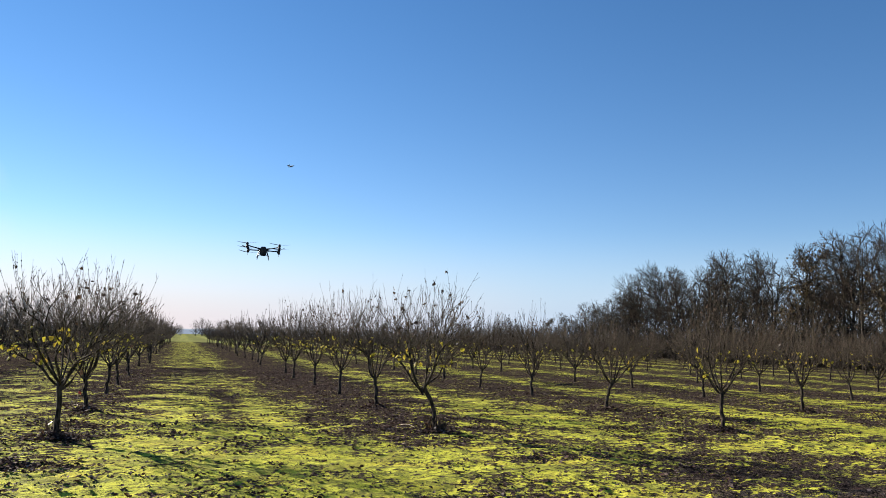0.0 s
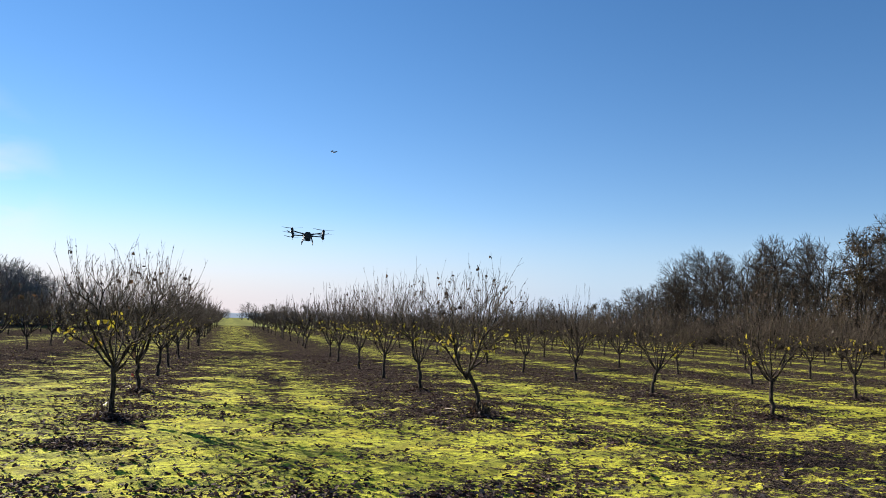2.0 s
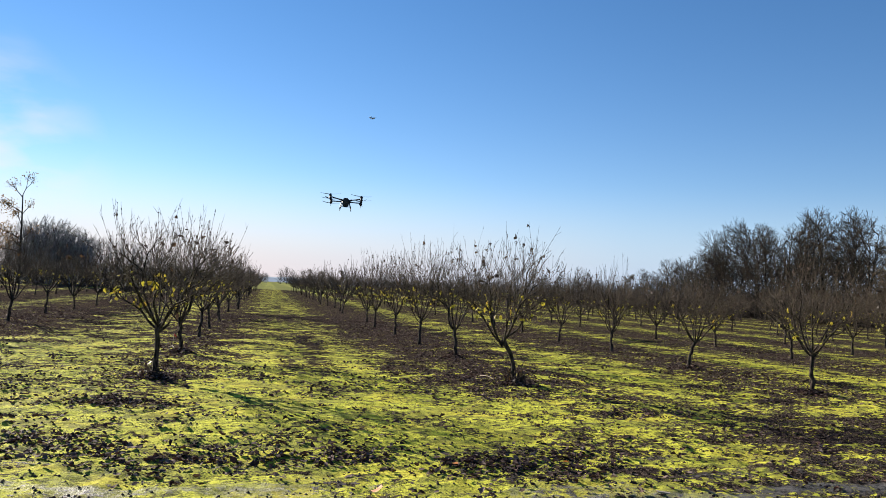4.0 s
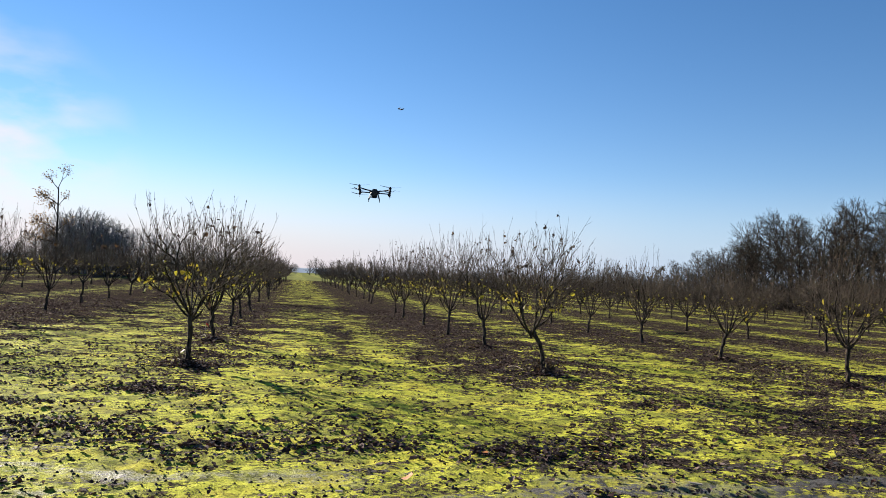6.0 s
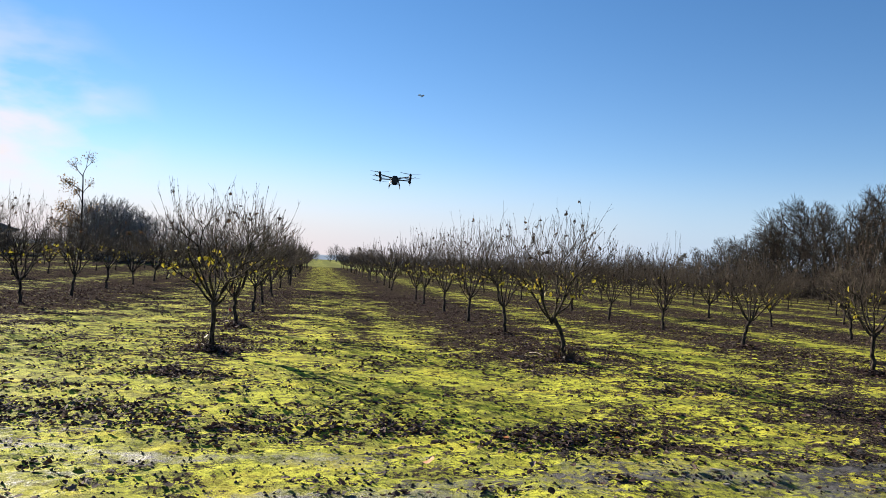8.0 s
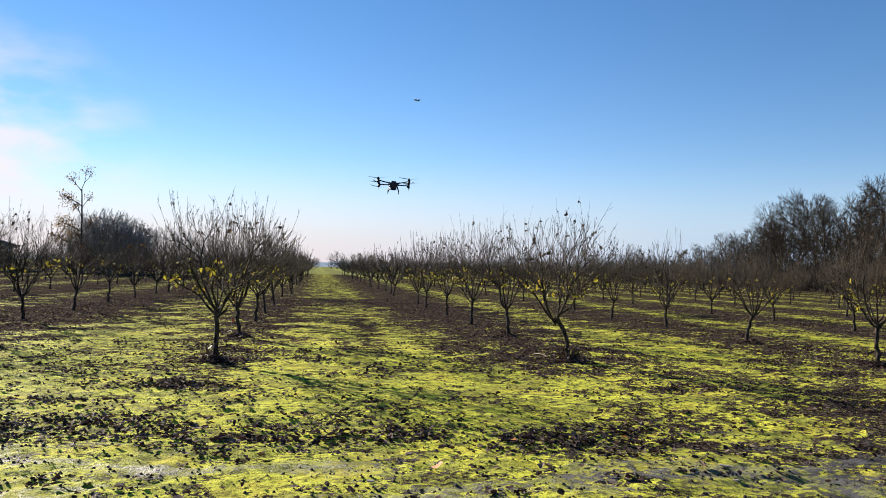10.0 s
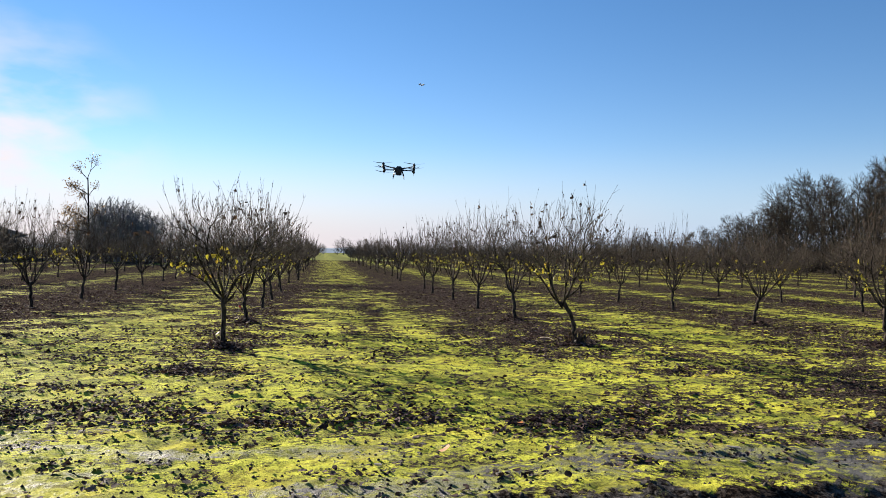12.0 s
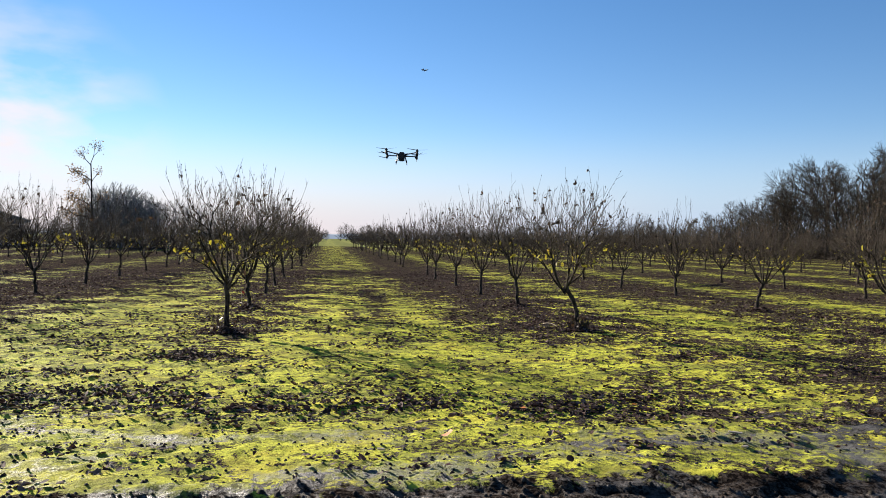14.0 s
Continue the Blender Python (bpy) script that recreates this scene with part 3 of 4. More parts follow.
for dist, k, j, x, y in places[300:]:
    p = Vector((x, y, 0))
    far_buf.tube([p, p + Vector((0, 0, 0.64))], [0.05, 0.045], 4)
    for q in range(7):
        w = 2 * math.pi * (q + row_rng.uniform(-0.3, 0.3)) / 7
        d = Vector((math.cos(w) * 0.85, math.sin(w) * 0.85, 0.8))
        spine = grow(far_buf, p + Vector((0, 0, 0.62)), d, 1.85, 0.03, 0.01, 3, 3, row_rng, 0.08, 0.1)
        for u in range(9):
            b, way_ = along(spine, row_rng.uniform(0.2, 1.0))
            tw = grow(far_buf, b, bent(way_, 0.6, row_rng) + Vector((0, 0, 0.3)), row_rng.uniform(0.3, 0.7), 0.014, 0.005, 1, 3, row_rng)
            b2, way2 = along(tw, row_rng.uniform(0.2, 0.9))
            grow(far_buf, b2, bent(way2, 0.6, row_rng) + Vector((0, 0, 0.3)), row_rng.uniform(0.25, 0.5), 0.014, 0.007, 1, 3, row_rng)
far_orchard = far_buf.link("distant_orchard_trees", TWIG)
tagged(far_orchard, "distant rows of bare brown hazel trees", "trees", kind="stuff")


# ---- woods ----
def wood_tree(seed, height, spread=0.30, limbs=13, leaves=0, leaf_mat=None, label="tall bare woodland tree with dense fine twigs", low=0.20, fine=3, leaf_size=(0.13, 0.26), forks=6):
    """A tall broad-leaved tree in winter."""
    rng = random.Random(seed)
    tree = thing("woodland_tree", label, "tree", "trees at the edge of the woods")
    trunk, crown, twigs, leafy = Buf(), Buf(), Buf(), Buf()
    spine = grow(trunk, Vector((0, 0, -0.2)), Vector((rng.gauss(0, 0.03), rng.gauss(0, 0.03), 1)), height * 0.93, height * 0.0145, 0.025, 9, 7, rng, 0.04, 0.05)
    for m in range(limbs):
        s = low + (0.97 - low) * (m + rng.random()) / limbs
        p, way_ = along(spine, s)
        az = rng.uniform(0, 6.28)
        d = Vector((math.cos(az), math.sin(az), rng.uniform(0.25, 0.95)))
        long_ = height * spread * (1.15 - 0.75 * s) * rng.uniform(0.75, 1.2)
        limb = grow(crown, p, d, long_, height * 0.0058 * (1.2 - s * 0.7), 0.02, 5, 5, rng, 0.05, 0.14)
        for q in range(forks):
            p2, way2 = along(limb, rng.uniform(0.25, 1.0))
            br = grow(crown, p2, (bent(way2, rng.uniform(0.5, 1.1), rng) + Vector((0, 0, 0.08))).normalized(), long_ * rng.uniform(0.32, 0.62), 0.03, 0.012, 3, 4, rng, 0.05, 0.14)
            for u in range(4):
                p3, way3 = along(br, rng.uniform(0.2, 1.0))
                tw = grow(twigs, p3, (bent(way3, rng.uniform(0.5, 1.2), rng) + Vector((0, 0, 0.05))).normalized(), rng.uniform(0.6, 1.2) * height / 12, 0.022, 0.011, 1, 3, rng, 0.04, 0.2)
                for v in range(fine):
                    p4, way4 = along(tw, rng.uniform(0.2, 1.0))
                    grow(twigs, p4, bent(way4, rng.uniform(0.4, 0.9), rng), rng.uniform(0.3, 0.7) * height / 12, 0.014, 0.008, 1, 3, rng, 0.03)
                for v in range(leaves):
                    p4, way4 = along(tw, rng.random())
                    leafy.leaf(p4 + Vector((rng.gauss(0, 0.25), rng.gauss(0, 0.25), rng.gauss(0, 0.2))), rng.uniform(*leaf_size), rng)
    trunk.link("trunk", WOOD_BARK, tree)
    crown.link("crown", WOOD_BARK, tree)
    twigs.link("twig_crown", WOOD_TWIG, tree, kind="stuff")
    if leafy.v:
        leafy.link("foliage", leaf_mat, tree, smooth=False, kind="stuff")
    return tree


def domed_tree(seed, height, wide, stems=1, tips=460, low=0.26, stout=1.0, skin=None, label="tall bare woodland tree with a rounded fine-twigged crown", name="woodland_tree", category="tree"):
    """A bare tree or bush: upright trunks, limbs that leave them at many heights and fork up into a rounded, fine-twigged crown. low: where the crown begins, as a share of the height."""
    rng = random.Random(seed)
    tree = thing(name, label, category, "trees at the edge of the woods")
    trunk, crown, twigs = Buf(), Buf(), Buf()
    # the crown is built of a few lobes, so that its outline is uneven
    goals, lobes = [], 9
    for m in range(lobes):
        w, up = 2 * math.pi * m * 0.618 + rng.uniform(-0.4, 0.4), (m + 0.5) / lobes
        off = wide * rng.uniform(0.45, 0.62) * math.sqrt(1 - up ** 3)
        r = wide * rng.uniform(0.42, 0.58)
        cx, cy, cz = off * math.cos(w), off * math.sin(w), height * low + r * 0.7 + (height * (1 - low) - r * 1.65) * up
        for x, y, z in crown_goals(rng, tips // lobes, 0.0, r, -r * 0.9, r * 0.95, 0.30):
            goals.append((cx + x, cy + y, max(height * low * 0.7, cz + z)))
    unit = height / 12
    tip_r = 0.0105 * unit * stout
    spines = []
    for m in range(stems):
        lean_ = Vector((rng.gauss(0, 0.03 + (0.05 if height > 9 else 0.16) * (stems > 1)), rng.gauss(0, 0.03 + (0.05 if height > 9 else 0.16) * (stems > 1)), 1))
        spines.append(grow(trunk, Vector((0.3 * unit * (m - 0.5 * (stems - 1)), rng.uniform(-0.2, 0.2) * (stems > 1), -0.2)), lean_, height * rng.uniform(0.74, 0.82),
                           0.17 * unit / stems ** 0.4, 0.03 * unit, 8, 6, rng, 0.05, 0.035))
    for m, g in enumerate(shares(goals, 16)):
        mid_ = Vector(g.mean(axis=0))
        spine = min(spines, key=lambda sp: (along(sp, mid_.z / height)[0] - mid_).length + rng.uniform(0, wide * 0.3))
        reach = math.hypot(mid_.x, mid_.y)
        p, way_ = along(spine, max(0.05, min(0.97, (mid_.z - 0.9 * reach - 0.06 * height) / (0.78 * height))))
        out = (mid_ - p).normalized()
        ends, thin_ = ramify(p, out + way_ * 0.35, g, tip_r, crown, twigs, rng, 0.32, 0.43, 0.028 * unit, 4, 3, 0.35)
        for p, way_ in ends:
            for v in range(2):
                grow(twigs, p, (bent(way_, rng.uniform(0.1, 0.9), rng) + Vector((0, 0, 0.15))).normalized(), rng.uniform(0.25, 0.55) * unit, tip_r * 0.95, tip_r * 0.5, 1, 3, rng)
        for pts_ in thin_:
            p, way_ = along(pts_, rng.random())
            grow(twigs, p, bent(way_, rng.uniform(0.5, 1.0), rng), rng.uniform(0.3, 0.75) * unit, tip_r * 0.95, tip_r * 0.5, 1, 3, rng)
    trunk.link("trunk", skin or WOOD_BARK, tree)
    crown.link("crown", skin or WOOD_BARK, tree)
    twigs.link("twig_crown", skin or WOOD_TWIG, tree, kind="stuff")
    return tree


wood_rng = random.Random(5)
bare = [domed_tree(500 + q, 12.0, (3.3, 2.8, 3.6, 3.0)[q], (1, 1, 2, 1)[q], 560, (0.26, 0.34, 0.24, 0.30)[q], 1.35) for q in range(4)]
filler = [domed_tree(550 + q, 8.0, 3.0, 3, 140, 0.08, 3.4, label="low dense bare tree inside the woods") for q in range(2)]
olive = [wood_tree(520 + q, 11.0, 0.34, 14, 6, OLIVE_LEAF, "broad woodland tree with withered olive-brown leaves", 0.12, 2) for q in range(2)]
shrub = [domed_tree(540 + q, 4.6, 2.2, 4, 100, 0.05, 3.6, label="tangled brown shrub at the edge of the woods", name="woodland_shrub", category="shrub") for q in range(2)]
dark = [domed_tree(560 + q, 8.0, 2.7, 3, 190, 0.06, 3.2, HAZED_THICKET_BARK, label="dense thicket tree with bark greyed for haze") for q in range(2)]
put_once = set()


def plant(kind, x, y, scale, turn=None):
    m = Matrix.Translation((x, y, -0.05)) @ pose(0, 0, 0, 0, 0, wood_rng.uniform(0, 360) if turn is None else turn)
    if kind in put_once:
        kind = copy_thing(kind, m)
    else:
        put_once.add(kind)
        kind.matrix_basis = m
    kind.scale = [scale * wood_rng.uniform(0.97, 1.03)] * 2 + [scale]
    return kind


def at(az, dist):
    return dist * math.sin(radians(az)), dist * math.cos(radians(az))


# wood to the right of the orchard: an edge parallel to the rows, ending in a corner
SKYLINE = [(30.6, 8.2), (31.6, 9.8), (32.6, 11.5), (33.6, 12.3), (34.7, 11.4), (35.8, 11.0), (37.0, 10.8), (38.1, 12.0), (39.0, 12.4), (40.4, 11.7), (41.6, 11.2), (43.0, 11.4),
           (44.2, 11.9), (45.6, 12.5), (47.0, 12.9), (48.6, 12.7), (50.4, 12.5), (52.5, 12.2), (55.0, 12.2), (58.0, 12.2)]
for n, (az, high) in enumerate(SKYLINE):
    d = 55.0 / math.sin(radians(az))
    x, y = at(az, d)
    kind = olive[n % 2] if n in (11, 16) else bare[n % 4]
    plant(kind, x + wood_rng.uniform(0, 2), y, high / (11.0 if kind in olive else 11.6))
    for q in range(2 - n % 2):
        x2, y2 = at(az + wood_rng.uniform(-0.5, 0.5), d + wood_rng.uniform(4, 16))
        plant(filler[(n + q) % 2], x2, y2, high / 8.0 * wood_rng.uniform(0.74, 0.90))
    x3, y3 = at(az + wood_rng.uniform(-0.5, 0.5), d - wood_rng.uniform(0.5, 3))
    plant(wood_rng.choice(shrub), x3, y3, wood_rng.uniform(0.7, 1.15))
# thin stems and saplings crowded under the trees
brush = Buf()
for q in range(4400):
    if q < 3400:
        bx, by = wood_rng.uniform(57, 74), wood_rng.uniform(26, 100)
    else:
        bx, by = at(wood_rng.uniform(20, 30.5), wood_rng.uniform(136, 166))
    tip = Vector((bx + wood_rng.gauss(0, 0.7), by + wood_rng.gauss(0, 0.7), wood_rng.uniform(1.6, 5.2)))
    foot = Vector((bx, by, -0.1))
    brush.tube([foot, tip], [0.045, 0.012], 3)
    for u in range(2):
        b = foot.lerp(tip, wood_rng.uniform(0.25, 0.8))
        brush.tube([b, b + Vector((wood_rng.gauss(0, 0.8), wood_rng.gauss(0, 0.8), wood_rng.uniform(0.2, 1.2)))], [0.03, 0.01], 3)
undergrowth = brush.link("undergrowth", WOOD_BARK)
tagged(undergrowth, "dense dark bare saplings and brush under the trees", "undergrowth", kind="stuff")
# lower trees that run on behind the orchard
for az, dist, high, kind in [(30.2, 124, 8.9, bare[3]), (29.4, 130, 9.0, bare[0]), (28.6, 135, 7.0, bare[2]), (27.7, 140, 7.4, bare[1]), (26.7, 150, 6.2, olive[0]), (25.6, 155, 5.4, shrub[0]), (24.6, 160, 5.6, shrub[1]),
                             (23.9, 160, 6.4, dark[0]), (23.2, 160, 8.2, dark[1]), (22.5, 160, 6.6, dark[0]), (21.4, 170, 5.2, shrub[0]), (20.0, 175, 5.0, olive[1]), (18.4, 180, 4.8, shrub[1]),
                             (16.6, 190, 5.2, shrub[0]), (14.4, 200, 5.4, olive[0]), (12.2, 210, 5.2, shrub[1]), (10.0, 220, 5.6, olive[1]), (7.6, 230, 5.4, shrub[0]), (5.4, 240, 5.8, olive[0])]:
    plant(kind, *at(az, dist), high / {bare[0]: 12, bare[1]: 12, bare[2]: 12, bare[3]: 12, olive[0]: 11, olive[1]: 11, shrub[0]: 4.6, shrub[1]: 4.6, dark[0]: 8, dark[1]: 8}[kind])
    plant(filler[int(az) % 2], *at(az + (0.5 if az > 20 else 1.0), dist + 4), high * 0.9 / 8.0)
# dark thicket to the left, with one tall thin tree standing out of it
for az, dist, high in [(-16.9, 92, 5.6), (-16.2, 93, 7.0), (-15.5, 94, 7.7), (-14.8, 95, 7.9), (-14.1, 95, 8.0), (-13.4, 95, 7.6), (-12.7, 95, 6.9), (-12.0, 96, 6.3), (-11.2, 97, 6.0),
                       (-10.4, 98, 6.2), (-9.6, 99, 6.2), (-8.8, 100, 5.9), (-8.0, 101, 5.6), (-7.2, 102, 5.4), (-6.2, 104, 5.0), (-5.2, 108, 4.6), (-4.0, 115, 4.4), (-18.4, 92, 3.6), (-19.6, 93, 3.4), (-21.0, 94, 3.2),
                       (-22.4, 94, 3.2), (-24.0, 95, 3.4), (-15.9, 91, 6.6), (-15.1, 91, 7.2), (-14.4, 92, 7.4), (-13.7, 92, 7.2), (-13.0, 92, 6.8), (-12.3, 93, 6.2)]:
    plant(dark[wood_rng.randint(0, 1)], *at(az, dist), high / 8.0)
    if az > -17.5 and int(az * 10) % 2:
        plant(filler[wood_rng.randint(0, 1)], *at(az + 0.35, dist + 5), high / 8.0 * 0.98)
def tall_tree(seed):
    """A tall thin stem, forked at the top, with clumps of russet leaves left on its limbs and round its foot."""
    rng = random.Random(seed)
    tree = thing("woodland_tree", "tall thin half-bare tree with russet leaf clumps above the thicket", "tree", "trees at the edge of the woods")
    trunk, crown, twigs, leafy = Buf(), Buf(), Buf(), Buf()
    spine = grow(trunk, Vector((0, 0, -0.2)), Vector((0.01, 0, 1)), 9.3, 0.15, 0.06, 9, 7, rng, 0.05, 0.012)
    for frm, (x, z), spread, count, leaves in ((1.0, (0.45, 11.0), 0.62, 20, 60), (0.97, (-1.35, 10.3), 0.62, 20, 56), (0.80, (-1.9, 8.2), 0.75, 36, 190), (0.66, (-0.9, 7.3), 0.70, 30, 120),
                                               (0.78, (0.6, 8.4), 0.45, 18, 34), (0.50, (-1.9, 5.6), 0.95, 44, 300), (0.42, (-0.9, 4.6), 0.90, 40, 170), (0.36, (-2.3, 3.8), 0.90, 40, 170), (0.5, (0.8, 5.6), 0.6, 20, 40)):
        goals = [(x + gx_ * 1.15, gy_, z + gz_) for gx_, gy_, gz_ in crown_goals(rng, count, 0.0, spread, -spread, spread, 0.1)]
        p, way_ = along(spine, frm)
        ends, thin_ = ramify(p, (Vector((x, 0, z)) - p).normalized() + Vector((0, 0, 0.25)), goals, 0.012, crown, twigs, rng, 0.45, 0.42, 0.028, 4, 3)
        for q in range(leaves):
            e, way2 = rng.choice(ends)
            leafy.leaf(e + Vector((rng.gauss(0, 0.20), rng.gauss(0, 0.20), rng.gauss(-0.05, 0.22))), rng.uniform(0.10, 0.19), rng)
    trunk.link("trunk", WOOD_BARK, tree)
    crown.link("crown", WOOD_BARK, tree)
    twigs.link("twig_crown", WOOD_TWIG, tree, kind="stuff")
    leafy.link("foliage", RUSSET_LEAF, tree, "russet withered leaves", smooth=False, kind="stuff")
    return tree


plant(tall_tree(580), *at(-16.05, 90), 1.0, 0)
# trees in the open country beyond
for az, dist, high, kind in [(1.4, 400, 10.4, filler[0]), (1.8, 402, 9.0, filler[1]), (0.95, 401, 8.6, filler[1]), (2.55, 410, 9.8, filler[0]), (3.1, 415, 8.6, olive[0]), (-0.05, 400, 6.2, dark[0]),
                             (3.9, 420, 8.0, olive[1]), (-1.2, 430, 7.4, dark[1]), (-2.2, 430, 7.8, bare[0])]:
    plant(kind, *at(az, dist), high / {bare[0]: 12, bare[1]: 12, bare[2]: 12, bare[3]: 12, olive[0]: 11, olive[1]: 11, dark[0]: 8, dark[1]: 8, filler[0]: 8, filler[1]: 8}[kind])


# ---- leaf litter and clods ----
litter_rng = random.Random(21)
fallen, clods = Buf(), Buf()


def drop_leaf(x, y, size, heaped=0.0):
    p = Vector((x, y, relief(x, y) + heaped + litter_rng.uniform(0.003, 0.024)))
    if y < 10.5:
        fallen.dead_leaf(p, size * 1.05, litter_rng)
    else:
        fallen.leaf(p, size, litter_rng, True)


# a drift that lies across the foreground
for q in range(2300):
    x = litter_rng.uniform(-4.5, 3.2)
    y = 7.25 - 0.13 * x + litter_rng.gauss(0, 0.34) + 0.15 * math.sin(x * 2.3)
    if noise.noise(Vector((x * 1.6, y * 2.5, 4.0))) > -0.15 - 0.12 * (x < -0.5):
        drop_leaf(x, y, litter_rng.uniform(0.035, 0.078))
# heaps
for hx, hy, rx, ry, count in [(-3.6, 7.5, 0.5, 0.2, 120), (-1.75, 10.15, 0.55, 0.28, 260), (5.2, 9.9, 0.5, 0.25, 150), (3.7, 7.6, 0.6, 0.3, 150), (-1.6, 12.6, 0.5, 0.45, 120), (4.4, 12.8, 0.5, 0.45, 120), (2.2, 7.0, 0.5, 0.2, 110),
                              (-2.9, 8.9, 0.5, 0.2, 110), (0.6, 8.3, 0.6, 0.2, 50), (6.4, 8.6, 0.7, 0.3, 110), (2.6, 6.1, 0.5, 0.2, 40), (-0.6, 9.3, 0.5, 0.15, 40)]:
    for q in range(count):
        drop_leaf(hx + litter_rng.gauss(0, rx), hy + litter_rng.gauss(0, ry), litter_rng.uniform(0.035, 0.078))
# small clumps strewn over the moss
for q in range(1500):
    cx, cy = litter_rng.uniform(-7, 13), 4.9 + 11 * litter_rng.random() ** 1.2
    if noise.noise(Vector((cx * 0.7, cy * 0.9, 8.0))) < -0.12:
        continue
    for w in range(litter_rng.randint(1, 9)):
        drop_leaf(cx + litter_rng.gauss(0, 0.06), cy + litter_rng.gauss(0, 0.05), litter_rng.uniform(0.03, 0.07))
for q in range(3400):
    cx, cy = litter_rng.uniform(-12, 24), 11 + 26 * litter_rng.random() ** 1.3
    if noise.noise(Vector((cx * 0.7, cy * 0.9, 8.0))) < -0.05:
        continue
    for w in range(litter_rng.randint(2, 6)):
        drop_leaf(cx + litter_rng.gauss(0, 0.10), cy + litter_rng.gauss(0, 0.09), litter_rng.uniform(0.035, 0.075))
for hx, hy in ((-1.6, 12.6), (4.36, 12.8), (-1.65, 16.8), (4.46, 17.6), (10.15, 12.5), (10.05, 16.6), (15.4, 15.9)):
    for q in range(190):
        dx, dy = litter_rng.gauss(0, 0.15), litter_rng.gauss(0, 0.13)
        drop_leaf(hx + dx, hy + dy, litter_rng.uniform(0.04, 0.075), 0.10 * math.exp(-(dx * dx + dy * dy) / 0.03) * litter_rng.random())
# carpets along the rows
for k in range(-2, 5):
    rx = ROW_X + ROW_GAP * k
    half = 0.55 if k == 0 else 0.95
    for q in range(2000 if k == 0 else 3300):
        x, y = rx + litter_rng.gauss(0.05, half), 12.7 + 22 * litter_rng.random() ** 1.3
        drop_leaf(x, y, litter_rng.uniform(0.035, 0.075))
litter = fallen.link("leaf_litter", LITTER)
tagged(litter, "curled dark brown fallen leaves strewn over moss", "leaf litter", kind="stuff")
for q in range(350):
    x = litter_rng.uniform(-4.5, 3.4)
    y = 7.25 - 0.13 * x + litter_rng.gauss(0, 0.26) + 0.15 * math.sin(x * 2.3)
    clods.clod(Vector((x, y, relief(x, y) + 0.004)), litter_rng.uniform(0.008, 0.018), litter_rng)
for q in range(1500):
    cx, cy = litter_rng.uniform(-7, 13), 5.0 + 10 * litter_rng.random() ** 1.2
    for w in range(litter_rng.randint(1, 3)):
        x, y = cx + litter_rng.gauss(0, 0.06), cy + litter_rng.gauss(0, 0.05)
        clods.clod(Vector((x, y, relief(x, y) + 0.003)), litter_rng.uniform(0.007, 0.021), litter_rng)
for q in range(3400):
    x, y = litter_rng.uniform(-5, 9), 3.7 + 5.5 * litter_rng.random() ** 1.5
    clods.clod(Vector((x, y, relief(x, y) + 0.004)), litter_rng.uniform(0.005, 0.017) * (1.6 if y < 4.85 else 1.0), litter_rng)
crumbs = clods.link("soil_clods", bark("wet_soil_clod", (0.016, 0.013, 0.011), (0.06, 0.05, 0.042), 20))
tagged(crumbs, "small dark crumbs of wet soil", "soil clods", kind="stuff")
# small cushions of moss that stand out of the sheet
tufts = Buf()
for q in range(30000):
    x, y = litter_rng.uniform(-6.0, 10.5), 5.3 + 9.5 * litter_rng.random() ** 1.2
    if abs(x - 0.7) > 1.4 + 0.62 * y or noise.noise(Vector((x * 1.3, y * 1.5, 12.0))) + 0.6 * noise.noise(Vector((x * 4.0, y * 4.0, 2.0))) < -0.02:
        continue
    tufts.mound(Vector((x, y, relief(x, y) - 0.004)), litter_rng.uniform(0.007, 0.012 + 0.0011 * y), litter_rng)
cushions = tufts.link("moss_cushions", MOSS_TUFT)
tagged(cushions, "small lime-green moss cushions on the soil", "moss", kind="stuff")
PALE_WOOD = plain("pale_peeled_wood", (0.38, 0.31, 0.23), 0.8, 0.0, 0.4, 40)
ORANGE_LEAF = leaf_stuff("orange_leaf", ((0.50, 0.16, 0.03), (0.55, 0.20, 0.04), (0.42, 0.13, 0.03)), 0.4)


def box(size, at_=(0, 0, 0), bevel=0.02, taper=1.0):
    """A bevelled block; taper narrows its foot."""
    bm = bmesh.new()
    bmesh.ops.create_cube(bm, size=1.0)
    for v in bm.verts:
        k = taper if v.co.z < 0 else 1.0
        v.co = Vector((v.co.x * size[0] * k, v.co.y * size[1] * k, v.co.z * size[2]))
    bmesh.ops.bevel(bm, geom=bm.edges[:], offset=bevel, segments=2, affect="EDGES")
    bmesh.ops.translate(bm, verts=bm.verts[:], vec=at_)
    return bm


def pruning(x, y, turn, length, radius, curl, label):
    """A curved cut twig lying on the ground."""
    b = Buf()
    pts = [Vector((s * length - length / 2, curl * (4 * s * (1 - s)), 0.015 + 0.03 * math.sin(s * math.pi))) for s in np.linspace(0, 1, 8)]
    b.tube(pts, [radius * (1 - 0.5 * i / 7) for i in range(8)], 6)
    ob = b.link("cut_twig", PALE_WOOD)
    ob.matrix_basis = Matrix.Translation(stand(x, y)) @ pose(0, 0, 0, 0, 0, turn)
    return tagged(ob, label, "cut twig", "cut twigs on the ground")


pruning(-1.83, 13.1, -40, 0.18, 0.010, 0.05, "short curved pale cut twig beside a hazel stem")
pruning(-2.24, 12.5, 25, 0.14, 0.008, -0.05, "small hooked pale cut twig on the moss")
pruning(-1.93, 17.6, -60, 0.24, 0.009, 0.04, "pale cut twig among dark fallen leaves")
pruning(4.08, 13.65, -75, 0.5, 0.005, 0.015, "long thin pale cut twig beside a hazel stem")
